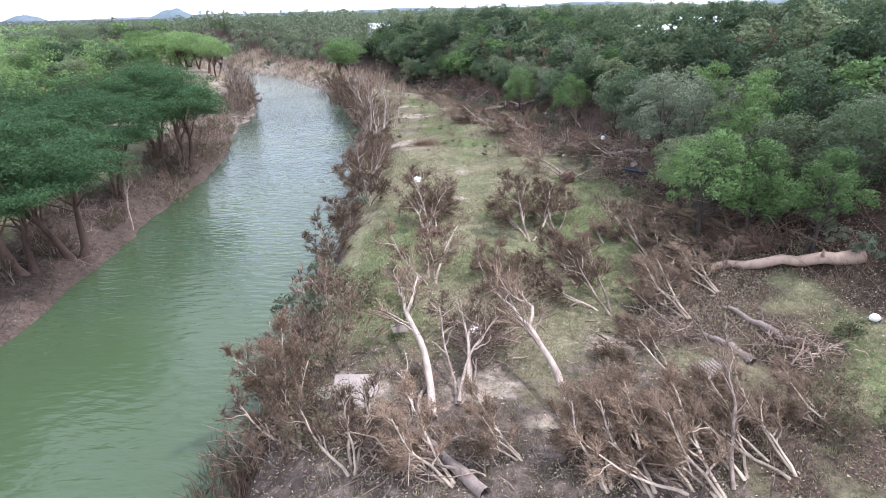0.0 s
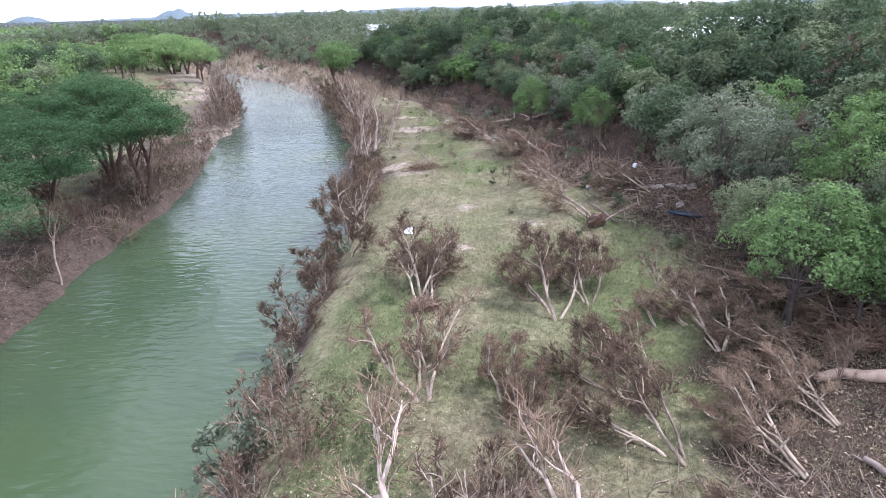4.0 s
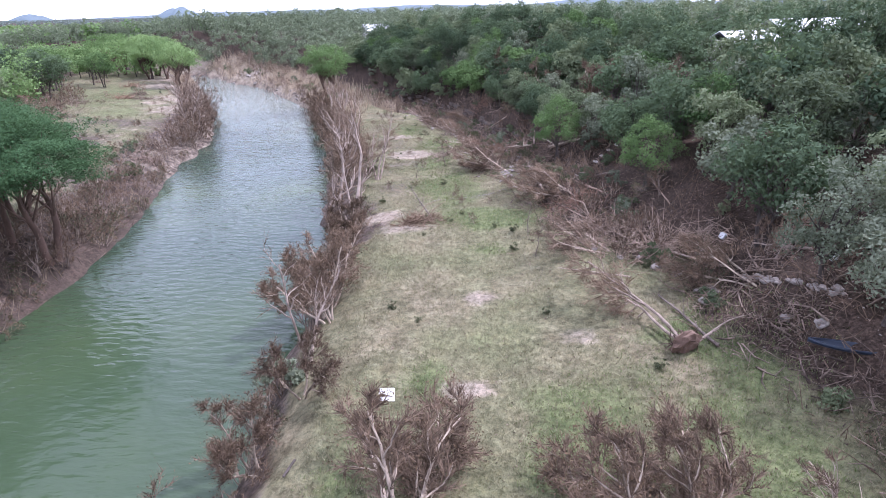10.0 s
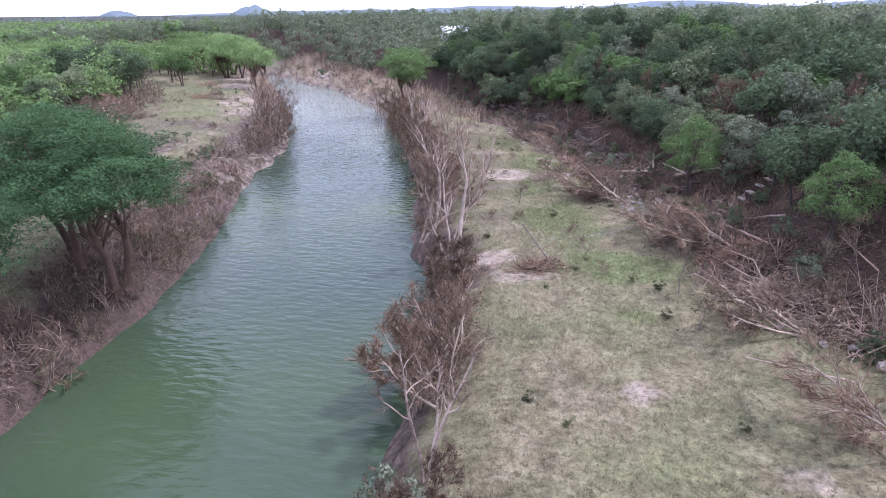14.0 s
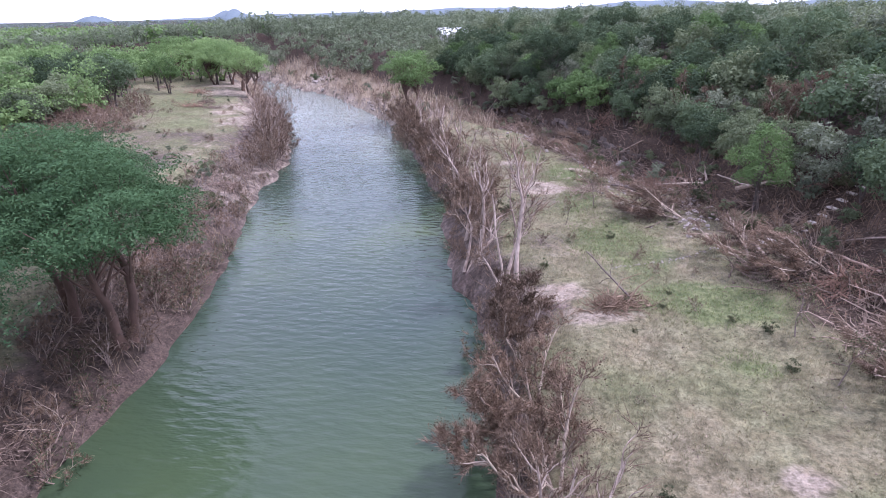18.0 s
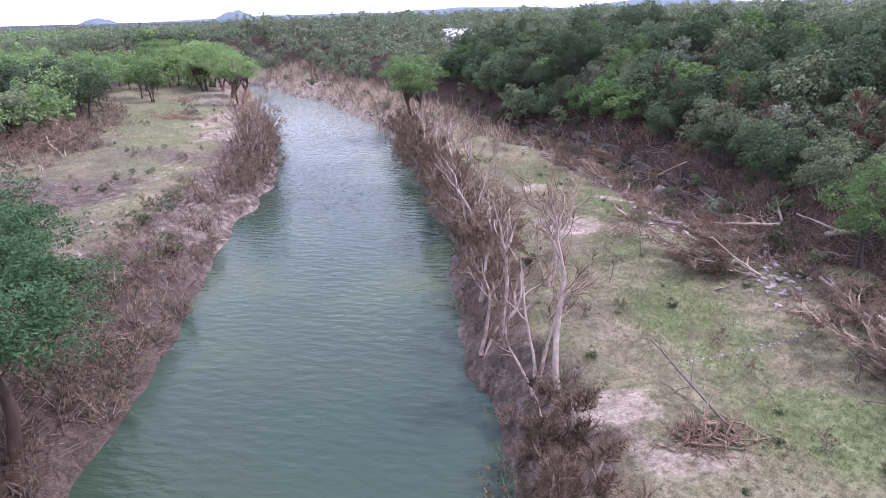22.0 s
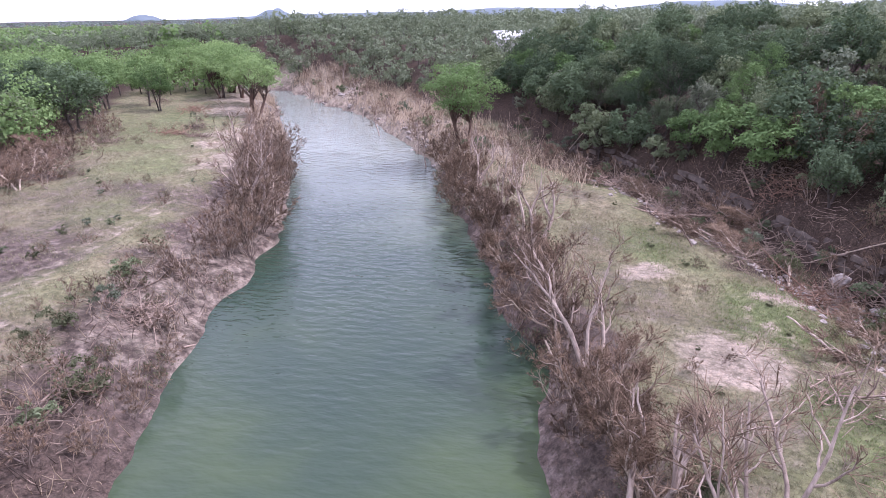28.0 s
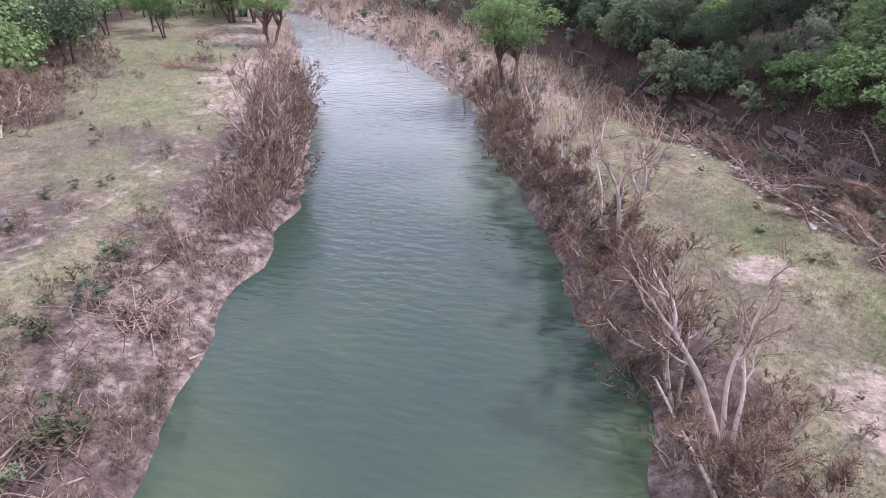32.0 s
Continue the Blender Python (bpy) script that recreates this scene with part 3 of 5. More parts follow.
            v.co.z = v.co.z * 0.45 - 0.15
        me = bpy.data.meshes.new("root_clod")
        bm.to_mesh(me)
        bm.free()
        me.materials.append(BARK_RED)
        new("root_clod", me).parent = ob
    tagged(ob, label, "dead tree" if h > 4.2 else "shrub")
    return ob


def crown_points(rng, n, radius, height, clumps, squash=0.75, dome=0.0, clump=(0.2, 0.42), sub=5):
    """Leaf places in uneven clumps over a crown with gaps, centred on the origin. dome: how far the underside is open."""
    cc = rng.normal(size=(clumps, 3))
    cc /= np.linalg.norm(cc, axis=1)[:, None]
    cc[:, 2] = np.where(cc[:, 2] < 0, cc[:, 2] * (1 - dome), cc[:, 2])
    cc *= rng.uniform(0.5, 1.0, clumps)[:, None]
    cc *= np.array([radius * 0.85, radius * 0.85, height * 0.46])
    C, N = [], []
    for c, r in zip(cc, rng.uniform(*clump, clumps) * radius):
        k = int(n / clumps / sub * (r / radius / (0.5 * sum(clump))) ** 1.5)
        for _ in range(sub):
            v = rng.normal(size=3)
            v /= np.linalg.norm(v)
            v[2] = abs(v[2]) * 1.1 - 0.45
            if sub == 1:
                v *= 0
            rs = r if sub == 1 else r * rng.uniform(0.4, 0.66)
            p = rng.normal(size=(k, 3))
            p /= np.linalg.norm(p, axis=1)[:, None]
            p[:, 2] = np.where(p[:, 2] < -0.7, -p[:, 2], p[:, 2])
            q = c + v * r * 0.75 * np.array([1, 1, squash]) + p * rng.uniform(0.72, 1.05, k)[:, None] * rs * np.array([1, 1, squash])
            C.append(q)
            N.append(p + np.array([0, 0, 0.2]) + c / (np.linalg.norm(c) + 1e-6) * 0.3)
    return np.concatenate(C), cc, np.concatenate(N)


def live_tree(name, seed, h=9.0, radius=4.0, cards=2600, size=0.28, leafmat=OAK_LEAF, wood=BARK_DARK, trunk_r=0.22, bole=0.35, clumps=26, squash=0.75, stems=1, label="", dome=0.3, aspect=0.6, clump=(0.2, 0.42), sub=5):
    """A green tree at the origin: tapered trunk, limbs to the clumps, and a crown of small leaf cards."""
    rng = np.random.RandomState(seed)
    ob = new(name)
    ch = h * (1 - bole)
    C, cc, N = crown_points(rng, cards, radius, ch, clumps, squash, dome, clump, sub)
    up = np.array([0, 0, h - ch * 0.5])
    tips = []
    for s in range(stems):
        g = Geo()
        a = 6.28 * s / stems + rng.uniform(0, 1)
        off = trunk_r * 1.3 * (stems > 1)
        pts, rad, _ = grow(rng, (math.cos(a) * off, math.sin(a) * off, -0.4), (math.cos(a) * off * 0.5, math.sin(a) * off * 0.5, 1), h * (bole * 0.7 + 0.4), trunk_r, 0.18, 0.05, 7)
        rad[0] *= 1.5
        g.tube(pts, rad, 7)
        g.link("trunk", wood, ob, smooth=True)
        tips.append(pts)
    lb = Geo()
    for k, c in enumerate(cc):
        if clumps > 60 and k % 6:
            continue
        p0, _ = pick(tips[k // 6 % stems], rng.uniform(0.45, 0.95))
        end = c * 0.9 + up
        mid = (p0 + end) / 2 + rng.normal(size=3) * 0.25
        lb.tube([p0, mid, end], [trunk_r * 0.36, trunk_r * 0.22, 0.02], 3)
    lb.link("limb", wood, ob, smooth=True)
    g = Geo()
    g.leaves(C + up, N, size, rng, 0.7, aspect)
    g.link("crown", leafmat, ob)
    tagged(ob, label, "tree" if h > 3 else "shrub")
    return ob


def at(x, y, s=1.0, turn=0.0, dz=0.0, tilt=(0, 0), sz=None, sy=None):
    return pose(x, y, Z(x, y) + dz, tilt[0], tilt[1], turn) @ Matrix.Diagonal((s, sy or s, sz or s, 1))


# ---- templates, copied below and then taken away ----
TEMPLATES = []


def template(ob):
    TEMPLATES.append(ob)
    return ob


def spawn(ob, m, label="", group=""):
    c = copy_thing(ob, m)
    if label or group:
        tagged(c, label, group=group)
    return c


# ---- living woods ----
OAKS = [(8.0, 3.9, 26, 0.12, OAK_LEAF, "dark green live oak on the wooded slope"),
        (9.5, 4.3, 32, 0.15, DARK_LEAF, "rounded dark green oak on the wooded slope"),
        (7.5, 3.4, 24, 0.08, GREY_LEAF, "grey-green cedar elm on the wooded slope"),
        (9.0, 3.5, 26, 0.15, MID_LEAF, "bright green broadleaf tree on the wooded slope"),
        (6.4, 2.6, 16, 0.05, OAK_LEAF, "small dark green juniper on the wooded slope")]
FINE = [template(live_tree("oak_tree", 11 + i, h, r, int(330 * r * r), 0.15, m, BARK_DARK, 0.17, bole, cl, 1.0, 1 + i % 2, lab, 0.2)) for i, (h, r, cl, bole, m, lab) in enumerate(OAKS)]
NEAR = [template(live_tree("oak_tree", 51 + i, h, r, int(800 * r * r), 0.085, m, BARK_DARK, 0.17, bole, cl, 1.0, 1 + i % 2, lab, 0.2)) for i, (h, r, cl, bole, m, lab) in enumerate(OAKS[:4])]
HILL = [template(live_tree("oak_tree", 21 + i, h, r, int(200 * r * r), 0.205, m, BARK_DARK, 0.17, bole, cl, 1.0, 1, lab, 0.2)) for i, (h, r, cl, bole, m, lab) in enumerate(OAKS)]
CYPRESS = [template(live_tree("cypress_tree", 31 + i, h, r, n, c, (CYPRESS_LEAF, CYPRESS_LEAF, MID_LEAF, SUNLIT_LEAF)[i], BARK_RED, 0.40, (0.30, 0.30, 0.30, 0.36)[i], cl, 0.6, 2, "tall bald cypress with feathery green crown on the river bank", 0.5 if i < 2 else 0.3, 0.35, (0.13, 0.28) if i < 2 else (0.2, 0.36))) for i, (h, r, cl, n, c) in enumerate([(18.5, 8.8, 130, 46000, 0.13), (17.5, 8.2, 120, 42000, 0.13), (16, 7.4, 60, 9000, 0.25), (15, 7.8, 60, 8000, 0.27)])]
LOWGREEN = [template(live_tree("green_shrub", 41 + i, h, r, 700, 0.11, m, TWIG, 0.05, 0.05, 10, 0.8, 3, lab, 0.0)) for i, (h, r, m, lab) in enumerate([
    (2.4, 1.5, OLIVE_LEAF, "low olive-green shrub at the slope foot"), (1.7, 1.2, OAK_LEAF, "low dark green shrub at the slope foot"), (2.8, 1.3, GREY_LEAF, "grey-green straggling shrub by the river")])]

rnd = random.Random(4)
hill_spots = []


def free(x, y, gap, spots):
    return all((x - a) ** 2 + (y - b) ** 2 > gap * gap for a, b in spots)


foot = lambda y: float(np.interp(y, FY, FX))
tries = 0
for x, y, k, s in [(22.3, 44.6, 3, 1.12), (26.0, 43.6, 3, 0.98), (28.7, 39.9, 3, 0.9), (25.0, 48.5, 0, 1.1), (30, 46.5, 0, 1.1), (33, 43, 1, 1.0), (23.7, 60.8, 2, 1.3), (22.8, 65.5, 2, 1.1), (26.5, 58, 2, 1.1), (23.5, 53.5, 0, 0.9), (29, 53, 3, 1.1),
                   (-4.0, 175.4, 1, 1.25), (3.6, 168.2, 3, 0.9), (6.5, 171, 3, 1.0), (1.5, 176, 1, 1.1), (12.5, 106.5, 3, 1.0), (18.5, 88, 3, 0.85), (-14, 181.5, 0, 1.0), (-9.5, 177.5, 1, 0.85), (-5.5, 170.5, 0, 0.8), (0.5, 164.5, 3, 0.8), (-17, 187.5, 1, 1.0), (-10.5, 185, 0, 1.1), (-21, 191, 2, 1.0), (4.5, 159.5, 0, 0.9), (-1.5, 170, 2, 0.9), (35.5, 113.5, 0, 0.75), (47.5, 119, 1, 0.7)]:
    hill_spots.append((x, y))
    spawn(NEAR[k], at(x, y, s, rnd.uniform(0, 360)), group="trees of the wooded slope")
while len(hill_spots) < 380 and tries < 20000:
    tries += 1
    y = rnd.uniform(24, 225)
    d = rnd.uniform(5, 60) if rnd.random() < 0.7 else rnd.uniform(4, 20)
    x = foot(y) + d
    if not free(x, y, (3.7 if y > 118 else 4.3) if d < 20 else 5.4, hill_spots) or (abs(x - 27) < 3.5 and 70 < y < 80) or (y < 40 and x < 30):
        continue
    if math.hypot(x - 40.5, y - 121.5) < 5.5 or math.hypot(x - 54, y - 128) < 8.5:
        continue
    hill_spots.append((x, y))
    k = rnd.choice([0, 0, 1, 1, 2, 3, 4]) if d < 40 else rnd.choice([0, 1, 1, 2, 4])
    s = rnd.uniform(0.7, 1.12)
    spawn((FINE if d < 11 and y < 150 else HILL)[k], at(x, y, s, rnd.uniform(0, 360), -0.1, sz=s * rnd.uniform(0.85, 1.1)), group="trees of the wooded slope")
low_spots = []
tries = 0
while len(low_spots) < 100 and tries < 4000:
    tries += 1
    y = rnd.uniform(30, 200)
    x = foot(y) + rnd.uniform(-3, 12)
    if free(x, y, 2.6, low_spots):
        low_spots.append((x, y))
        spawn(LOWGREEN[rnd.choice([0, 1, 1, 2])], at(x, y, rnd.uniform(0.6, 1.3), rnd.uniform(0, 360), -0.1), group="low green shrubs")
# green shrubs on the far meadow and the water's edge
for x, y, k, s in [(-58, 125.2, 1, 1.1), (-56, 116.3, 0, 1.0), (-50, 111.4, 0, 1.2), (-49.7, 107.5, 1, 1.0), (-55.5, 120, 2, 0.9), (-10.9, 28.8, 2, 1.4), (-10.3, 34.9, 2, 1.6), (-10.8, 44, 2, 1.2), (-11.2, 62.5, 2, 1.3), (26, 30, 0, 0.8), (-13.2, 109, 0, 0.9), (-3.5, 40, 1, 0.6)]:
    spawn(LOWGREEN[k], at(x, y, s, x * 40, -0.1), group="low green shrubs")

for i, (x, y, s) in enumerate([(-37.2, 49.5, 0.98), (-38.6, 44.8, 0.84), (-42.5, 66.3, 0.9), (-51, 76.6, 0.85), (-50.0, 90.0, 0.86), (-41.2, 82.2, 1.0), (-46.0, 83.2, 0.95), (-52, 64, 0.9), (-50, 47, 0.9), (-55, 55, 0.9), (-43, 36, 0.9)]):
    spawn(CYPRESS[i % 2], at(x, y, s * 1.07, 47 * i, sz=s * 0.86), group="cypresses along the river")
for i, (x, y, s) in enumerate([(-36.3, 180.5, 0.92), (-88.6, 205.3, 0.95), (-97, 218, 0.95), (-106, 229, 0.95), (-114, 238, 0.95), (-122.6, 246, 0.95), (-135, 251, 0.95), (-110, 226, 0.85), (-146, 257, 0.95), (-128, 241, 0.85)]):
    spawn(CYPRESS[3 if i else 2], at(x, y, s, 31 * i), group="cypresses along the river")
for i, (x, y, s, k) in enumerate([(-121, 194, 1.25, 3), (-127, 184, 1.35, 1), (-112, 203, 1.0, 3), (-134, 176, 1.3, 0), (-120, 210, 1.1, 3), (-126, 203, 1.2, 3), (-140, 190, 1.3, 3), (-112, 165, 1.1, 0), (-121, 160, 1.2, 3), (-130, 166, 1.2, 0), (-105, 152, 1.0, 0), (-114, 148, 1.1, 3), (-100, 140, 1.0, 0), (-110.5, 177, 1.3, 1), (-118, 171, 1.3, 1)]):
    spawn(FINE[k], at(x, y, s * 1.25, 71 * i, sz=s * 1.1), "broad dark green oak at the edge of the far meadow" if k != 3 else "fresh green tree at the edge of the meadow", "oaks by the meadow")


def woods(name, label, spots, cards, size, leafmat, seed, hmin, hmax, rmul=0.52, far=False):
    """Many trees seen from afar, joined: crowns of leaf cards in clumps."""
    rng = np.random.RandomState(seed)
    g, tr = Geo(), Geo()
    for x, y in spots:
        h = rng.uniform(hmin, hmax)
        R = h * rmul * rng.uniform(0.8, 1.2)
        z = Z(x, y)
        C, cc, N = crown_points(rng, cards, R, h * 0.95, 6 if far else 11, 0.8, 0.1, (0.25, 0.5), 1 if far else 4)
        g.leaves(C + np.array([x, y, z + h * 0.52]), N, size * rng.uniform(0.85, 1.2), rng, 0.6, 0.75)
        if not far:
            tr.tube([(x, y, z - 0.3), (x, y, z + h * 0.5)], [0.2, 0.12], 4)
    ob = g.link(name, leafmat)
    tagged(ob, label, "woods", kind="stuff")
    if not far:
        t = tr.link(name + "_trunks", BARK_DARK)
        tagged(t, "dark trunks of " + label, "trunks", kind="stuff")


def scatter(n, seed, xr, yr, ok, gap=5.0):
    r = random.Random(seed)
    cell, out, k = {}, [], 0
    while len(out) < n and k < n * 30:
        k += 1
        x, y = r.uniform(*xr), r.uniform(*yr)
        c = (int(x // gap), int(y // gap))
        if c in cell or not ok(x, y):
            continue
        cell[c] = 1
        out.append((x, y))
    return out


def slope_ok(x, y):
    d = x - foot(y)
    return d > (7 if y < 180 else -3) and (d > 60 or y > 222 or (y < 26 and x > 32)) and not (math.hypot(x - 53, y - 128) < 10)


eL = lambda y: float(np.interp(y, LY, LX))
eR = lambda y: float(np.interp(y, RY, RX))


def left_ok(x, y):
    d = eL(y) - x
    if y < 105:
        return d > 22 and not (d < 46 and 62 < y < 100)
    return d > 46 or (y > 225 and d > 14)


s1 = scatter(1320, 1, (-330, 140), (8, 335), slope_ok, 5.8)
far1 = [p for p in s1 if p[1] > 190]
s1 = [p for p in s1 if p[1] <= 190]
woods("far_slope_woods", "hazy olive-green woods behind the river bend", far1, 440, 0.27, HAZED_OLIVE_LEAF, 70, 6.5, 9.5)
woods("hillside_woods", "dark green mixed woods on the slope", s1[::2], 430, 0.27, OAK_LEAF, 61, 6.5, 9.5)
woods("elm_woods", "grey-green mixed woods on the slope", s1[1::2], 430, 0.27, GREY_LEAF, 62, 6.0, 9.0)
s2 = scatter(760, 2, (-250, -50), (20, 300), left_ok, 5.6)
woods("meadow_woods", "fresh green woods on the far bank", s2[::2], 460, 0.31, SUNLIT_LEAF, 63, 8, 12, 0.6)
woods("oak_woods", "mixed green woods on the far bank", s2[1::2], 460, 0.31, SUNLIT_LEAF, 64, 8, 12, 0.6)
s3 = scatter(2300, 3, (-640, 560), (300, 900), lambda x, y: not (eL(y) - 6 < x < eR(y) + 6), 10)
woods("valley_woods", "green woods over the valley floor", s3[::2], 90, 0.95, SUNLIT_LEAF, 65, 7, 10, 0.75, True)
woods("valley_trees", "hazy grey-green woods over the valley floor", s3[1::2], 90, 0.95, HAZED_OLIVE_LEAF, 66, 7, 11, 0.75, True)
s4 = scatter(1000, 7, (-900, -248), (40, 900), lambda x, y: True, 12)
woods("west_woods", "green woods beyond the meadow", s4, 90, 0.95, SUNLIT_LEAF, 67, 8, 12, 0.75, True)
s5 = scatter(2600, 8, (-2700, 2000), (880, 2900), lambda x, y: True, 30)
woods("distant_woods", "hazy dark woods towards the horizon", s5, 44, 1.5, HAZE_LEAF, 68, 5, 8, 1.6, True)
s6 = scatter(700, 9, (150, 620), (20, 320), lambda x, y: True, 11)
woods("east_woods", "dark woods on top of the slope", s6, 90, 0.85, OAK_LEAF, 69, 7, 10, 0.7, True)

# ---- distant hills on the skyline ----
def hill(x, y, w, d, h, label):
    n = 40
    V, F = [], []
    for j in range(9):
        for i in range(n + 1):
            u, v = i / n * 2 - 1, j / 8 * 2 - 1
            e = max(0.0, 1 - u * u) ** 1.2 * max(0.0, 1 - v * v)
            V.append((x + u * w, y + v * d, -2 + h * e * (0.85 + 0.3 * float(vnoise(u * 60 + x, v * 9, 9)))))
    for j in range(8):
        for i in range(n):
            k = j * (n + 1) + i
            F.append((k, k + 1, k + n + 2, k + n + 1))
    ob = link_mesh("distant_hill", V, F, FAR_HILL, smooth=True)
    tagged(ob, label, "hill", "hills on the skyline", "structure")


hill(-1500, 3000, 120, 120, 58, "small conical wooded hill on the skyline")
hill(-2287, 3000, 90, 120, 36, "low wooded knoll on the skyline")
hill(-300, 3900, 900, 300, 46, "long hazy blue ridge on the skyline")
hill(900, 4200, 800, 300, 66, "long hazy blue ridge on the skyline")
hill(2400, 4000, 1100, 300, 74, "long hazy blue ridge on the skyline")
hill(-1500, 4300, 1500, 300, 34, "long hazy blue ridge on the skyline")

# ---- flood-killed trees and shrubs ----
SNAG = [template(dead_tree("dead_tree", 101, 9.8, 1, (0.02, 0.04), 0.3, 9, 5, 0.145, 0.4, 0, fork=True, spray=6, bend=0.1, label="tall bleached dead tree with a forked crown")),
        template(dead_tree("dead_tree", 102, 9.5, 3, (0, 0), 0.24, 6, 5, 0.17, 0.45, 0, spray=6, bend=0.2, label="many-stemmed weathered dead tree with bare limbs")),
        template(dead_tree("dead_tree", 103, 9.6, 2, (0.08, 0.08), 0.26, 7, 4, 0.18, 0.45, 0, fork=True, spray=5, bend=0.18, label="twin-stemmed bleached dead tree with broken limbs"))]
BUSHY = [template(dead_tree("dead_tree", 111, 6.0, 3, (0, 0.2), 0.5, 9, 9, 0.125, 0.3, 1, wood=BARK_MID, spray=22, twig_len=0.1, card=0.05, label="low spreading dead tree with a dense brown twig crown")),
         template(dead_tree("dead_tree", 112, 6.0, 3, (0.15, 0.2), 0.6, 10, 9, 0.13, 0.32, 1, wood=BARK_MID, spray=22, twig_len=0.1, card=0.05, label="forked pale dead tree with a dense brown crown")),
         template(dead_tree("dead_tree", 113, 5.5, 4, (-0.2, 0.2), 0.55, 8, 7, 0.115, 0.3, 1, wood=BARK_MID, spray=18, card=0.05, twig_len=0.1, label="bent grey dead tree with ragged dry leaves"))]
SHRUB = [template(dead_tree("dead_shrub", 121, 3.0, 7, (0, 0.1), 0.5, 4, 3, 0.05, 0.25, 0, wood=BARK_MID, twig_len=0.12, spray=14, joined=True, label="brown flood-battered twiggy shrub on the bank")),
         template(dead_tree("olive_shrub", 122, 2.6, 7, (0.1, 0.2), 0.65, 4, 3, 0.045, 0.2, 1, wood=BARK_MID, leafmat=OLIVE_LEAF, twig_len=0.18, spray=9, joined=True, card=0.08, label="half-dead olive-brown shrub on the bank")),
         template(dead_tree("bare_shrub", 123, 4.0, 5, (0.1, 0.1), 0.3, 5, 3, 0.055, 0.25, 0, wood=BARK_PALE, twig_len=0.1, spray=12, joined=True, label="grey-brown tangle of a bare shrub")),
         template(dead_tree("bare_thicket", 124, 4.0, 8, (0, 0), 0.28, 4, 2, 0.05, 0.25, 0, wood=BARK_MID, twig_len=0.1, spray=12, joined=True, label="tall bare pinkish-brown thicket on the bank"))]
ROOTED = template(dead_tree("uprooted_tree", 131, 7.2, 5, (0, 0.12), 0.42, 8, 8, 0.12, 0.35, 1, root=True, wood=BARK_MID, twig_len=0.1, spray=24, card=0.05, label="uprooted dead tree with a torn root plate"))
ROOTED2 = template(dead_tree("uprooted_tree", 132, 9.5, 2, (0, 0), 0.14, 9, 8, 0.13, 0.45, 0, root=True, wood=BARK_PALE, spray=14, label="uprooted pale tree lying on the grass with its root plate"))

SN, BU, SH = "bleached dead trees", "brown dead trees on the terrace", "flood-battered shrubs"


def leaning(x, y, s, az, lean, spin=0.0, dz=0.0, flat=1.0):
    """A pose at (x, y) on the ground, spun about its stem and then laid over by lean degrees towards the bearing az."""
    return pose(x, y, Z(x, y) + dz, -lean, 0, -az) @ Matrix.Diagonal((s, s * flat, s, 1)) @ pose(0, 0, 0, 0, 0, spin)


# bleached trees pressed down the valley by the flood: kind, foot, size, bearing, lean, spin
for k, x, y, s, az, lean, spin in [(0, 0.6, 23.4, 1.42, -5, 78, 70), (1, 2.0, 24.4, 0.75, 3, 74, 40), (2, -0.3, 23.3, 0.6, -16, 74, 10), (0, 7.9, 21.2, 1.4, -6, 79, 100), (0, 14.2, 18.8, 0.66, 8, 55, 190), (2, 2.6, 25.5, 0.8, 4, 68, 80),
                                   (1, -9.7, 64.1, 0.8, 0, 18, 70), (2, -16.3, 97.1, 1.0, 14, 38, 20), (1, -12.6, 93.0, 0.85, 5, 34, 60), (0, -15.2, 97.8, 1.15, 8, 36, 140), (0, -11.6, 91.3, 1.3, -14, 31, 200),
                                   (0, -12.8, 91.0, 0.7, -30, 40, 10), (2, -17.1, 105.4, 1.1, 4, 30, 300), (1, -11.5, 104.8, 0.9, 10, 30, 160), (1, -17.9, 117.6, 0.95, -18, 34, 0), (0, -18.1, 117.8, 1.1, -36, 40, 90), (1, -19.6, 121.2, 0.8, -10, 35, 90),
                                   (2, -22.1, 134.1, 1.2, -5, 22, 30), (0, -23.5, 139, 1.0, 0, 28, 80), (1, -26.5, 148, 0.9, 0, 25, 120), (2, -31, 160, 0.95, 0, 20, 0),
                                   (0, -37.3, 59.4, 0.8, 0, 6, 0), (2, -33, 168, 0.9, 0, 15, 60), (1, -60.5, 150, 0.85, 0, 10, 0), (2, -62, 158, 0.8, 0, 10, 50), (0, -57, 146, 0.9, 0, 12, 90), (1, -66, 166, 0.8, 0, 8, 200), (1, -55.8, 143.2, 1.15, 0, 10, 40), (1, -63, 156.5, 1.1, 0, 8, 80), (1, -59, 150.5, 1.05, 0, 10, 300), (0, -65, 161, 1.0, 0, 8, 20)]:
    spawn(SNAG[k], leaning(x, y, s, az, lean, spin, 0.1), group=SN)
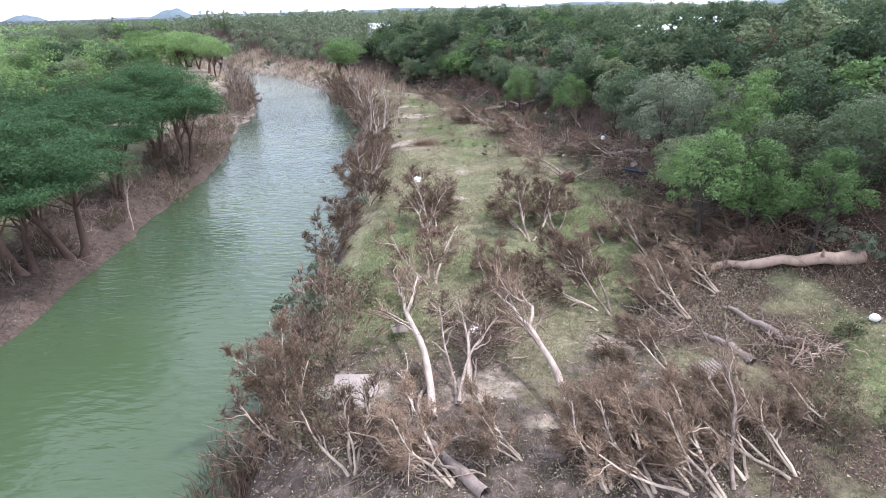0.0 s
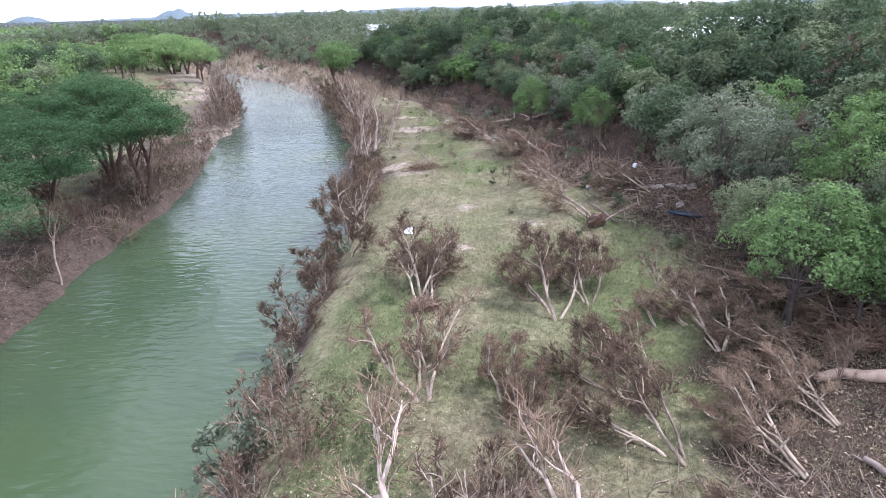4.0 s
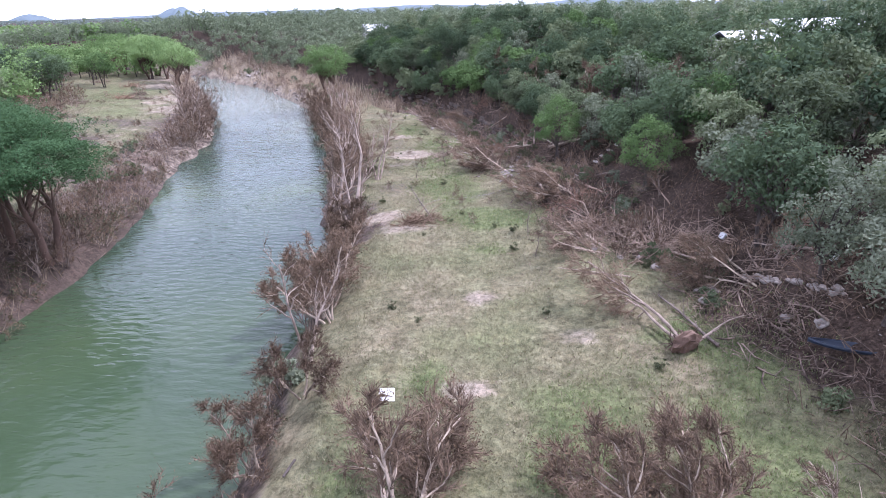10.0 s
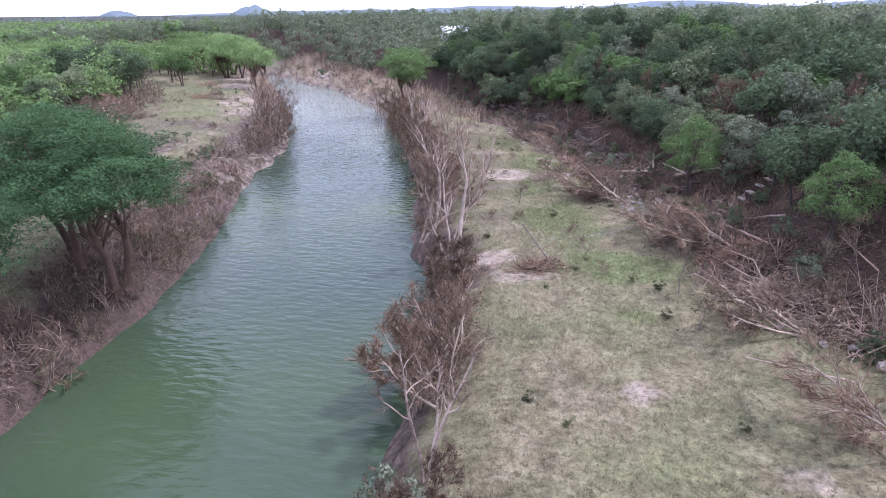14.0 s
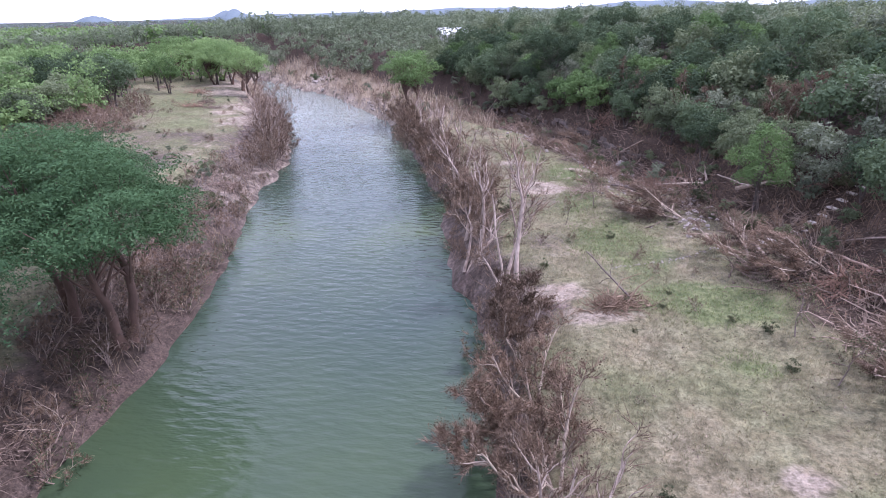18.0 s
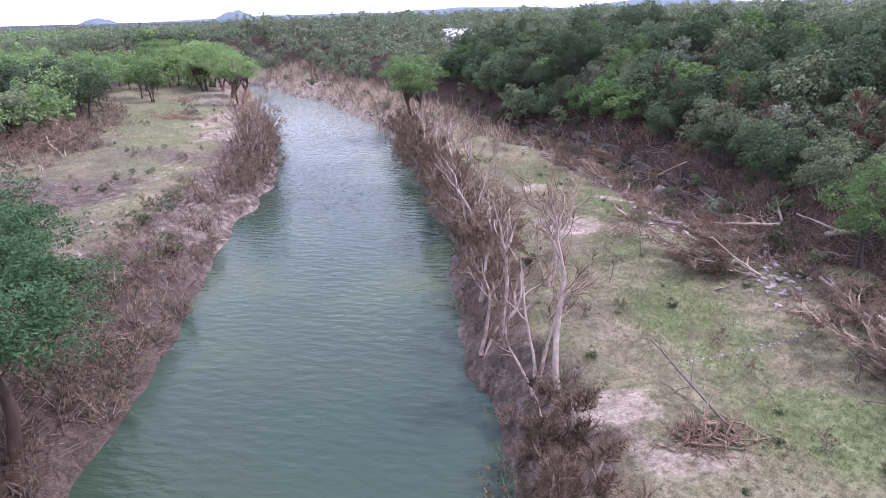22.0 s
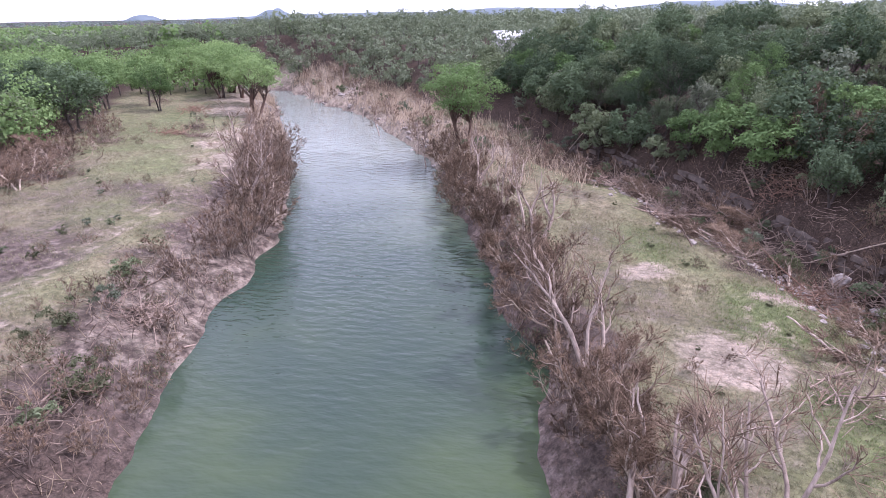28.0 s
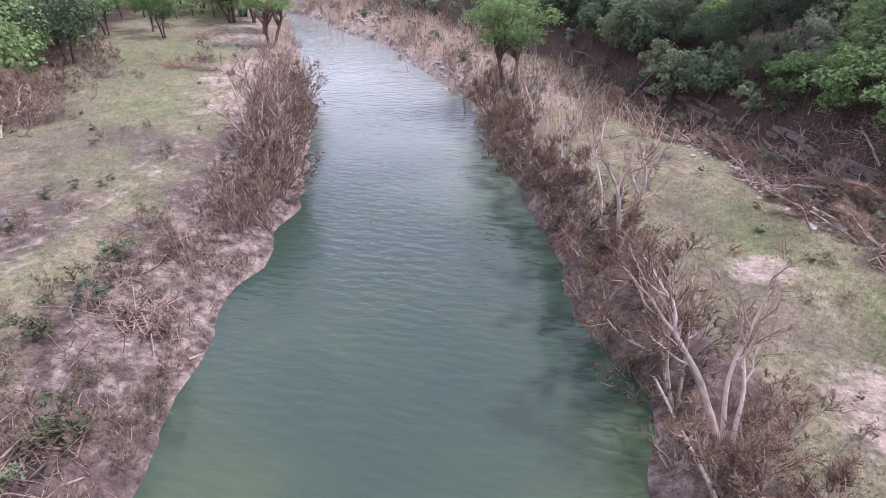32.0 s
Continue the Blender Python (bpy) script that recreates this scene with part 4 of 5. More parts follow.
for k, x, y, s, turn, tilt in [(1, 8.2, 47.5, 1.35, 8, (-54, 0)), (1, 10.8, 49.3, 1.05, 12, (-50, 0)), (1, 12.3, 34.4, 1.2, 42, (-55, 0)), (0, 5.2, 35.8, 0.65, 10, (-45, 0)), (0, 4.0, 38.5, 0.75, 0, (-50, 0)),
                               (2, -0.3, 38.4, 1.25, 5, (-48, 0)), (1, 10.8, 38.7, 1.0, 35, (-55, 0)), (2, 3.0, 29.0, 1.0, -8, (-62, 0)), (0, 5.4, 36.4, 0.7, 5, (-55, 0)),
                               (1, 14.0, 27.2, 0.8, 40, (-68, 0)), (0, 13.0, 42.5, 0.6, 20, (-60, 0)), (2, 14.5, 46, 0.6, 20, (-65, 0)),
                               (2, -9.6, 69.5, 1.15, 0, (-12, -15)), (0, -11.5, 73.5, 1.1, 0, (-10, -42)), (2, -10.4, 77, 1.0, 10, (-28, 0)), (0, -11.4, 82, 0.95, -10, (-28, 0)), (1, -10.5, 71.5, 1.0, 20, (-25, 0)),
                               (0, -10.6, 56, 0.95, 30, (0, -10)), (2, -10.9, 49.3, 0.9, 90, (0, -10)), (1, -9.0, 60.5, 0.8, 200, (0, -8)), (0, -12, 86, 1.0, 0, (-10, 0)), (2, -15.5, 103, 0.95, 10, (-30, 0)), (0, -16, 108, 1.0, -10, (-28, 0)),
                               (0, -16.8, 111, 1.0, 15, (-26, 0)), (2, -17.8, 114, 1.05, -10, (-25, 0)), (2, -20, 125, 1.2, 10, (0, -15)), (0, -23, 130, 1.2, 70, (0, 0)), (2, -25, 137, 1.2, 130, (0, -12)), (0, -27, 143, 1.2, 30, (0, 0)), (2, -30, 151, 1.2, 80, (0, 0)), (0, -33, 156, 1.1, 150, (0, 0)), (0, -35, 165, 1.1, 50, (0, 0)), (2, -38, 172, 1.1, 50, (0, 0))]:
    spawn(BUSHY[k], at(x, y, s, turn, 0.05, tilt=tilt, sy=s * (0.75 if tilt[0] < -30 else 1)), group=BU)
spawn(ROOTED, at(-1.2, 48.7, 1.25, 11, 0.2, tilt=(-56, 0), sy=0.95), "uprooted dead tree with a white board caught in its crown", BU)
spawn(ROOTED2, at(14.1, 63.0, 0.98, 23, 0.45, tilt=(-72, 0)), group=BU)
# trees that the flood laid over: foot, size, bearing of the crown, lean from upright
for k, x, y, s, az, lean in [(1, 17.6, 43.3, 1.2, 7, 70), (0, 13.4, 18.2, 1.1, 35, 55), (2, 12.0, 18.6, 1.1, 50, 60), (0, 10.4, 18.4, 1.1, 20, 62), (0, 8.6, 18.6, 1.0, 10, 60), (1, 14.8, 19.4, 1.0, 25, 64), (2, 17.0, 19.6, 1.1, 28, 62), (0, 20.5, 22.0, 0.8, 40, 66),
                             (1, 20.2, 68.2, 1.1, 45, 74), (2, 7.8, 95.1, 1.15, 8, 68), (0, 12.5, 91.5, 1.2, 60, 70), (2, 11.0, 93.0, 1.2, 90, 72), (0, 5.5, 107, 1.3, 60, 70), (2, 4.0, 110, 1.2, 80, 72),
                             (2, 12.5, 77.5, 1.2, 60, 72), (0, 17.4, 33.6, 1.15, 25, 68), (0, 20.5, 36.5, 1.0, 20, 72),
                             (2, 1.5, 121, 1.2, 30, 72), (0, -1.5, 140, 1.2, 40, 70), (1, -3.5, 144, 1.2, 70, 72), (0, -8, 156, 1.3, 30, 74), (2, -13, 165, 1.3, 60, 74), (0, 2.0, 148, 1.3, 90, 74), (1, -18, 172, 1.3, 40, 70),
                             (2, 22.0, 40.5, 1.2, 70, 74), (0, 26.0, 45.0, 1.2, 80, 76), (2, -93, 150, 1.2, 20, 66), (0, -97, 157, 1.3, 80, 66), (0, -88, 143, 1.2, 50, 66), (2, -100, 148, 1.2, 10, 60), (0, -92, 137, 1.2, 100, 64), (2, -84, 134, 1.0, 40, 60),
                             (0, 1.5, 18.8, 1.0, 50, 62), (2, -3.0, 19.5, 0.9, 10, 40), (0, 4.8, 20.4, 0.8, 70, 50), (2, -6.5, 22.0, 0.9, 30, 30), (0, -8.0, 25.5, 1.0, 60, 20)]:
    spawn(BUSHY[k], at(x, y, s, az, 0.1, tilt=(-lean, 0), sy=s * (0.5 if lean > 45 else 0.8)), "flood-felled dead tree lying with its brown crown", "flood-felled trees")

STRAGGLER = template(dead_tree("small_tree", 141, 4.6, 1, (0.1, 0.05), 0.3, 9, 5, 0.07, 0.5, 2, wood=BARK_GREY, leafmat=OLIVE_LEAF, twig_len=0.09, spray=7, card=0.06, label="small straggling half-bare tree on the terrace"))
for x, y, s, turn in [(6.7, 78.4, 0.75, 0), (6.6, 83.4, 0.8, 120), (-2.7, 112, 0.95, 220), (16.0, 84.0, 0.8, 60), (-6.5, 106.0, 0.6, 10)]:
    spawn(STRAGGLER, at(x, y, s, turn), group="straggling small trees")

# bare grey trees among the green ones
for x, y, k, s in [(31, 92, 0, 1.4), (27, 101, 2, 1.4), (20, 120, 0, 1.5), (14, 136, 2, 1.4), (36, 80, 0, 1.4), (8, 152, 2, 1.5), (40, 68, 2, 1.5)]:
    spawn(BUSHY[k], at(x, y, s, 40 * k), "bare grey tree among the green oaks")

# brown shrubs along both banks
bank = []


def bank_row(n, seed, yr, dr_, edge_x, sign, smin, smax, gap, kinds):
    r = random.Random(seed)
    k = made = 0
    while made < n and k < n * 40:
        k += 1
        y = r.uniform(*yr)
        x = edge_x(y) + sign * r.uniform(*dr_)
        if not free(x, y, gap, bank):
            continue
        bank.append((x, y))
        made += 1
        s = r.uniform(smin, smax)
        spawn(SHRUB[r.choice(kinds)], at(x, y, s, r.uniform(0, 360), -0.1, tilt=(r.uniform(-15, 15), r.uniform(-15, 15))), group=SH)


bank_row(22, 1, (24, 88), (-0.3, 1.8), eR, 1, 0.6, 1.2, 1.8, [0, 1, 2, 3])
bank_row(14, 11, (21, 36), (0.4, 5.0), eR, 1, 0.9, 1.5, 1.5, [0, 0, 1])
bank_row(13, 2, (87, 112), (-0.2, 4.0), eR, 1, 0.5, 0.9, 1.7, [0, 0, 1])
bank_row(40, 9, (112, 185), (-0.4, 6.0), eR, 1, 0.7, 1.35, 1.6, [0, 0, 0, 1, 2])
bank_row(40, 3, (30, 112), (1.0, 9.0), eL, -1, 0.7, 1.3, 1.6, [0, 1, 1, 2])
bank_row(20, 14, (70, 106), (0.2, 7.0), eL, -1, 0.8, 1.3, 1.6, [0, 0, 1, 2])
bank_row(22, 4, (106, 134), (0.5, 9.0), eL, -1, 0.5, 1.0, 1.6, [0, 0, 1, 2])
bank_row(52, 5, (134, 180), (0.3, 5.5), eL, -1, 0.9, 2.0, 1.3, [2, 3, 3, 0])
bank_row(52, 6, (130, 178), (33, 52), eL, -1, 0.8, 1.5, 2.0, [0, 0, 2])
bank_row(46, 8, (168, 270), (1.5, 18), eR, 1, 0.7, 1.4, 2.4, [0, 2, 3])
for x, y, k, s in [(-42, 176, 0, 0.8), (-46, 186, 1, 0.7), (-58, 201, 0, 0.8), (-60, 214, 2, 0.7), (-69, 222, 0, 0.9), (-74, 232, 1, 0.8), (-90, 243, 0, 0.8), (-96, 252, 2, 0.8), (-40, 196, 2, 0.7), (-50, 208, 1, 0.6), (-86, 255, 0, 0.8)]:
    spawn(SNAG[k], at(x, y, s, x * 17 % 360), group=SN)
for x, y, k, s in [(-35, 180, 1, 1.4), (-40, 190, 0, 1.3), (-47, 199, 1, 1.6), (-55, 212, 2, 1.4), (-64, 226, 1, 1.6), (-75, 238, 0, 1.4), (-83, 246, 1, 1.5), (-32, 176, 2, 1.3), (-44, 206, 1, 1.8), (-98, 262, 1, 1.6)]:
    spawn(LOWGREEN[k], at(x, y, s, x * 31 % 360, -0.1), group="low green shrubs")
bank_row(70, 7, (40, 185), (-5, 6), foot, 1, 0.5, 1.1, 1.8, [0, 0, 1, 2])


def sprinkle(kind_list, n, seed, xr, yr, ok, smin, smax, group, label=""):
    r = random.Random(seed)
    for x, y in scatter(n, seed, xr, yr, ok, 1.6):
        spawn(r.choice(kind_list), at(x, y, r.uniform(smin, smax), r.uniform(0, 360), -0.05, tilt=(r.uniform(-25, 25), r.uniform(-25, 25))), label, group)


on_terrace = lambda x, y: eR(y) + 5 < x < foot(y) - 1
on_meadow = lambda x, y: 10 < eL(y) - x < 42
sprinkle(LOWGREEN[:1], 46, 71, (-25, 20), (55, 155), on_terrace, 0.16, 0.4, "green weeds", "small clump of green weeds in the grass")
sprinkle(SHRUB[:3], 34, 72, (-25, 20), (82, 160), on_terrace, 0.25, 0.5, SH, "flattened dead brush lying on the terrace")
sprinkle(SHRUB[:3], 40, 73, (-100, -58), (104, 200), on_meadow, 0.25, 0.6, SH, "low dead brush on the meadow")
sprinkle(LOWGREEN, 22, 74, (-100, -55), (104, 200), on_meadow, 0.25, 0.6, "green weeds", "small green bush on the meadow")
sprinkle(SHRUB[:2], 10, 76, (17, 25), (21, 29), lambda x, y: True, 0.5, 0.9, SH, "brown half-dead brush by the grass")
sprinkle(SHRUB[:3], 14, 75, (16, 25), (37, 51), lambda x, y: True, 0.6, 1.0, SH, "tangled dead brush below the slope")


def brush(name, label, n, seed, spot, hmin, hmax, material, lean=0.35):
    """Uncounted dry stalks and switches standing close together."""
    rng = np.random.RandomState(seed)
    g = Geo()
    for _ in range(n):
        x, y = spot(rng)
        h = rng.uniform(hmin, hmax)
        p = np.array([x, y, Z(x, y) - 0.1])
        d = np.array([rng.normal() * lean, rng.normal() * lean, 1.0])
        q, d = p + d * h * 0.6, d + rng.normal(size=3) * 0.4
        g.tube([p, q, q + d * h * 0.4], [0.035, 0.022, 0.008], 3)
    ob = g.link(name, material)
    tagged(ob, label, "brush", kind="stuff")


def band(edge_x, sign, yr, lo, hi, clump):
    def spot(rng):
        while True:
            y = rng.uniform(*yr)
            x = edge_x(y) + sign * rng.uniform(lo, hi)
            if vnoise(x, y, clump) > rng.uniform(0.3, 0.65):
                return x, y
    return spot


brush("tan_brush", "tan dead reeds and switches along the far sandy bank", 4200, 81, band(eR, 1, (160, 300), 0.5, 20, 5), 1.0, 3.4, TAN_STALK)
brush("bank_brush", "thin brown switches standing along the cut bank", 380, 82, band(eR, 1, (84, 175), 0.0, 5.0, 4), 0.4, 1.5, TWIG, 0.5)
brush("far_bank_brush", "thin brown switches and sticks on the muddy bank", 1100, 83, band(eL, -1, (25, 185), 0.3, 9, 4), 0.5, 2.0, DRIFTWOOD, 0.7)
brush("tan_bank_brush", "tan and brown dead stalks on the muddy bank", 380, 88, band(eL, -1, (66, 132), 0.2, 8, 3), 0.5, 1.7, TAN_STALK, 0.45)
brush("drowned_brush", "drowned brown brush standing in the shallow water", 420, 86, lambda r: (r.uniform(-12.5, -9.0), r.uniform(19.0, 24.5)), 1.2, 2.3, TWIG, 0.25)
brush("slope_brush", "dark bare undergrowth at the foot of the slope", 2600, 84, band(foot, 1, (30, 200), -4, 9, 5), 0.5, 2.0, TWIG, 0.8)
brush("reed_tops", "tall pale dry reeds on the sandy bar", 900, 87, band(eR, 1, (165, 270), 1.5, 14, 7), 2.0, 4.6, TAN_STALK, 0.22)
brush("tan_far_brush", "tan dead brush by the river bend", 1200, 85, band(eL, -1, (180, 262), 0.5, 7, 4), 1.0, 3.0, TAN_STALK)

# ---- debris heaps: sticks, poles and root rags left by the flood ----
def debris(x, y, w, d, n, seed, h=1.0, turn=0.0, label="tangled heap of brown flood debris and broken branches", wood=DRIFTWOOD, stick=1.0):
    rng = np.random.RandomState(seed)
    g = Geo()
    c, s = math.cos(turn), math.sin(turn)
    for _ in range(n):
        u, v = rng.normal() * w * 0.45, rng.normal() * d * 0.45
        px, py = x + u * c - v * s, y + u * s + v * c
        L = (rng.gamma(2.0, 0.65) + 0.45) * stick
        az = rng.uniform(0, 6.28)
        base = np.array([px, py, Z(px, py) + h * rng.uniform(-0.05, 0.75) * math.exp(-(u / w) ** 2 - (v / d) ** 2)])
        pts, rad, _ = grow(rng, base, (math.cos(az), math.sin(az), rng.uniform(-0.15, 0.5)), L, min(0.10, 0.018 + 0.02 * rng.gamma(1.0)), 0.9, 0.0, 2)
        g.tube(pts, rad, 3)
    ob = g.link("debris_heap", wood)
    tagged(ob, label, "debris", "debris heaps", "stuff")


dz = random.Random(12)
y = 44.0
k = 0
while y < 190:
    debris(foot(y) - dz.uniform(-1, 4), y, dz.uniform(4, 6.5), dz.uniform(1.8, 3.0), 190, 300 + k, dz.uniform(0.7, 1.6), dz.uniform(-0.8, 0.4))
    y += dz.uniform(5.0, 7.5) if y < 100 else dz.uniform(6.5, 9.5)
    k += 1
for i, (x, y, w, d, n, h) in enumerate([(27, 46, 6, 3, 380, 1.5), (11, 20.5, 4.5, 3, 260, 1.2), (3.2, 30.2, 2.6, 1.8, 300, 1.5), (15, 31, 5, 3, 260, 1.4), (0, 20, 4, 2, 150, 0.8), (-9, 26, 2.5, 3, 160, 1.0), (-96, 152, 8, 7, 300, 1.6), (-55, 128, 4, 2, 160, 0.7), (-86, 178, 4, 1.5, 120, 0.8), (22, 29, 3, 2, 140, 0.9), (-41, 70, 3, 6, 220, 0.8), (-42, 60, 3, 5, 200, 0.8), (-43, 83, 3, 5, 220, 0.9), (-40, 50, 3, 5, 180, 0.8), (-46, 95, 3, 5, 200, 0.8), (-50, 107, 3, 5, 180, 0.7), (-52.5, 120.5, 2.5, 2.5, 200, 1.0),
                                        (-2, 142, 4, 6, 260, 1.1), (-7, 154, 4, 6, 260, 1.1), (3.4, 155.8, 4, 4, 260, 1.4), (4, 110, 4, 5, 280, 1.2), (10, 92, 4, 3, 280, 1.3), (13, 80, 4, 4, 240, 1.1), (18, 76, 4, 3, 240, 1.3), (-3, 118, 3, 3, 120, 0.7)]):
    debris(x, y, w, d, n, 400 + i, h)
for i, (x, y, w, d, n, h) in enumerate([(12.6, 89.5, 3.5, 2.2, 240, 1.3), (12.4, 83, 4, 2, 240, 1.1), (3, 151, 4, 3, 240, 1.2), (-4, 160, 4, 3, 240, 1.2), (8, 128, 3, 4, 200, 1.0), (25.5, 50, 4, 5, 280, 1.2), (29, 57, 3, 5, 220, 1.2), (-102, 161, 5, 4, 240, 1.8), (-97.6, 148, 5, 4, 240, 1.8), (-121, 215, 4, 3, 160, 1.6), (-91, 178.6, 3.5, 1.5, 160, 1.0), (-90, 184.3, 3, 2, 120, 0.9), (-104, 205, 4, 3, 160, 1.4), (-98, 170, 3, 2, 140, 1.0), (1.5, 133, 3, 4, 220, 1.1), (-1.5, 148, 3.5, 4, 240, 1.2), (6, 118, 3, 4, 220, 1.1), (-10, 163, 4, 4, 240, 1.3)]):
    debris(x, y, w, d, n, 500 + i, h, label="heap of torn reddish-brown branches and roots", wood=WOOD_RED if i % 2 == 0 else DRIFTWOOD)


debris(-4.2, 87.0, 2.6, 1.3, 420, 481, 0.6, 0.3, "mat of torn brown roots on pale soil", TWIG, 0.5)
debris(25.5, 42.6, 3.6, 2.0, 420, 482, 1.2, 0.2, "heap of torn reddish-brown branches and roots", WOOD_RED, 0.8)


# ---- logs ----
def log(x1, y1, x2, y2, r, seed, wood=BARK_PALE, dz1=0.0, dz2=0.0, label="stripped pale log lying on the ground", stubs=4):
    rng = np.random.RandomState(seed)
    ob = new("fallen_log")
    p1, p2 = np.array([x1, y1, Z(x1, y1) + r * 0.7 + dz1]), np.array([x2, y2, Z(x2, y2) + r * 0.5 + dz2])
    ob.location = p1
    t = np.linspace(0, 1, 9)[:, None]
    pts = (p2 - p1) * t + rng.normal(size=(9, 3)) * r * 0.25
    g = Geo()
    g.tube(pts, np.linspace(r, r * 0.5, 9) * rng.uniform(0.9, 1.1, 9), 9)
    g.link("trunk", wood, ob, smooth=True)
    for _ in range(stubs):
        g = Geo()
        p, d = pick(pts, rng.uniform(0.2, 0.98))
        bp, br, _ = grow(rng, p, side(rng, d, 0.8), rng.uniform(0.6, 2.0), r * 0.35, 0.5, 0.05, 4)
        g.tube(bp, br, 5)
        g.link("branch_stub", wood, ob, smooth=True)
    tagged(ob, label, "log", "fallen logs")


log(30.9, 37.5, 21.2, 39.7, 0.55, 1, WOOD_HUGE, label="huge stripped tree trunk lying across the debris")
log(19.5, 28.2, 17.5, 31.5, 0.28, 2, BARK_GREY)
log(22.5, 29.5, 20.5, 34, 0.3, 3, BARK_GREY)
log(3.2, 18.0, -0.8, 22.5, 0.34, 4, BARK_GREY, label="grey fallen trunk in the tangle")
log(17.6, 43.3, 16.3, 53.4, 0.09, 5, BARK_MID, 0.1, 0.8, "slender pale fallen tree on the green grass")
log(-18.5, 113.5, -21.0, 121.0, 0.13, 6, BARK_MID, 0.2, 3.4, "long bleached trunk leaning out over the water", 7)
log(-2.9, 87.1, -5.8, 94.0, 0.09, 7, BARK_GREY, 0.1, 1.4, "fallen grey tree at the sandy bank")
log(9.3, 95.2, 8.6, 104.1, 0.2, 8, BARK_PALE, 0.1, 0.9, "long bare curved trunk lying over the brush heap", 6)
log(3.7, 111.0, 2.4, 117.9, 0.13, 10, BARK_PALE, 0.0, 0.3)
log(5.5, 116.5, 5.3, 125.1, 0.10, 11, BARK_MID, 0.0, 0.8)
log(-1.8, 121.9, -3.2, 127.5, 0.12, 12, BARK_PALE, 0.0, 0.5)
log(12.0, 111.1, 16.1, 108.5, 0.24, 13, BARK_MID, 0.3, 0.3)
log(24.3, 69.4, 22.5, 73.5, 0.10, 14, BARK_PALE, 0.2, 0.5)
log(16.2, 62.9, 14.4, 69.1, 0.11, 15, BARK_GREY, 0.1, 0.2)
log(19.2, 28.0, 19.0, 31.2, 0.2, 16, BARK_GREY)
drift = random.Random(77)
for i in range(30):
    y_ = drift.uniform(62, 182)
    x_ = foot(y_) + drift.uniform(-6, 4)
    az_, len_ = drift.uniform(-1.2, 1.2), drift.uniform(2.2, 6.5)
    log(x_, y_, x_ + math.sin(az_) * len_, y_ + math.cos(az_) * len_, drift.uniform(0.06, 0.15), 200 + i, (BARK_PALE, BARK_MID, WOOD_HUGE)[i % 3], drift.uniform(0.1, 0.8), drift.uniform(0.1, 0.9), "bare broken trunk lying in the flood debris", 2)
log(3.5, 118, 0.8, 122.5, 0.26, 9, BARK_GREY, 0.1, 0.4)


# ---- boulders, slabs, board, tank ----
def boulder(x, y, r, seed):
    bm = bmesh.new()
    bmesh.ops.create_icosphere(bm, subdivisions=3, radius=1)
    for v in bm.verts:
        n = noise.noise(v.co * 1.3 + Vector((seed * 7.1, 0, 0))) * 0.45 + noise.noise(v.co * 3.5 + Vector((0, seed * 3.3, 0))) * 0.15
        v.co *= 1 + n
        v.co.z *= 0.7
    me = bpy.data.meshes.new("boulder")
    bm.to_mesh(me)
    bm.free()
    me.materials.append(STONE)
    ob = new("boulder", me)
    ob.matrix_basis = at(x, y, r, seed * 57 % 360, r * 0.25)
    tagged(ob, "pale limestone boulder washed out at the slope foot", "boulder", "boulders")


for i, (x, y, r) in enumerate([(15.6, 73.5, 0.55), (19.1, 74.7, 0.5), (11.8, 78.4, 0.4), (17.1, 67.8, 0.5), (16.6, 71.9, 0.5), (14.9, 75.5, 0.35), (4.4, 136.7, 1.0), (13.5, 76, 0.35), (18, 69.5, 0.4),
                               (2.0, 130, 0.7), (5.2, 132, 0.6), (1.0, 134.5, 0.5), (3.2, 127, 0.5), (21.5, 62.5, 0.5), (20.4, 64, 0.4), (27.5, 44, 0.6), (6.5, 116, 0.5), (8, 112, 0.6)]):
    boulder(x, y, r * 0.75, i + 1)


# ---- houses ----
def house(x, y, z, turn, w, d, h, rise, label):
    ob = new("house")
    ob.matrix_basis = pose(x, y, z, 0, 0, turn)
    for sx, sy, cx, cy in ((w / 2, 0.12, 0, -d / 2), (w / 2, 0.12, 0, d / 2), (0.12, d / 2 - 0.13, -w / 2 + 0.12, 0), (0.12, d / 2 - 0.13, w / 2 - 0.12, 0)):
        g = Geo()
        g.box((cx, cy, h / 2 - 1), (sx, sy, h / 2 + 1))
        g.link("wall", HOUSE_WALL, ob)
    o = 0.6
    for s in (-1, 1):
        V = [(-w / 2 - o, s * (d / 2 + o), h - 0.25), (w / 2 + o, s * (d / 2 + o), h - 0.25), (w / 2 + o, 0, h + rise), (-w / 2 - o, 0, h + rise)]
        V += [(a, b, c + 0.12) for a, b, c in V]
        F = [(0, 1, 2, 3), (4, 7, 6, 5), (0, 4, 5, 1), (1, 5, 6, 2), (2, 6, 7, 3), (3, 7, 4, 0)]
        link_mesh("roof", V, F, ROOF_METAL, ob)
    n = max(2, int(w / 3.2))
    for i in range(n):
        wx = -w / 2 + w * (i + 0.5) / n
        g = Geo()
        g.box((wx, -d / 2 - 0.10, h * 0.55), (0.7, 0.06, 0.75))
        win = g.link("window", WHITE_PANEL, ob)
        g = Geo()
        g.box((wx, -d / 2 - 0.15, h * 0.55), (0.6, 0.02, 0.65))
        g.link("pane", GLASS_DARK, win)
    tagged(ob, label, "house")


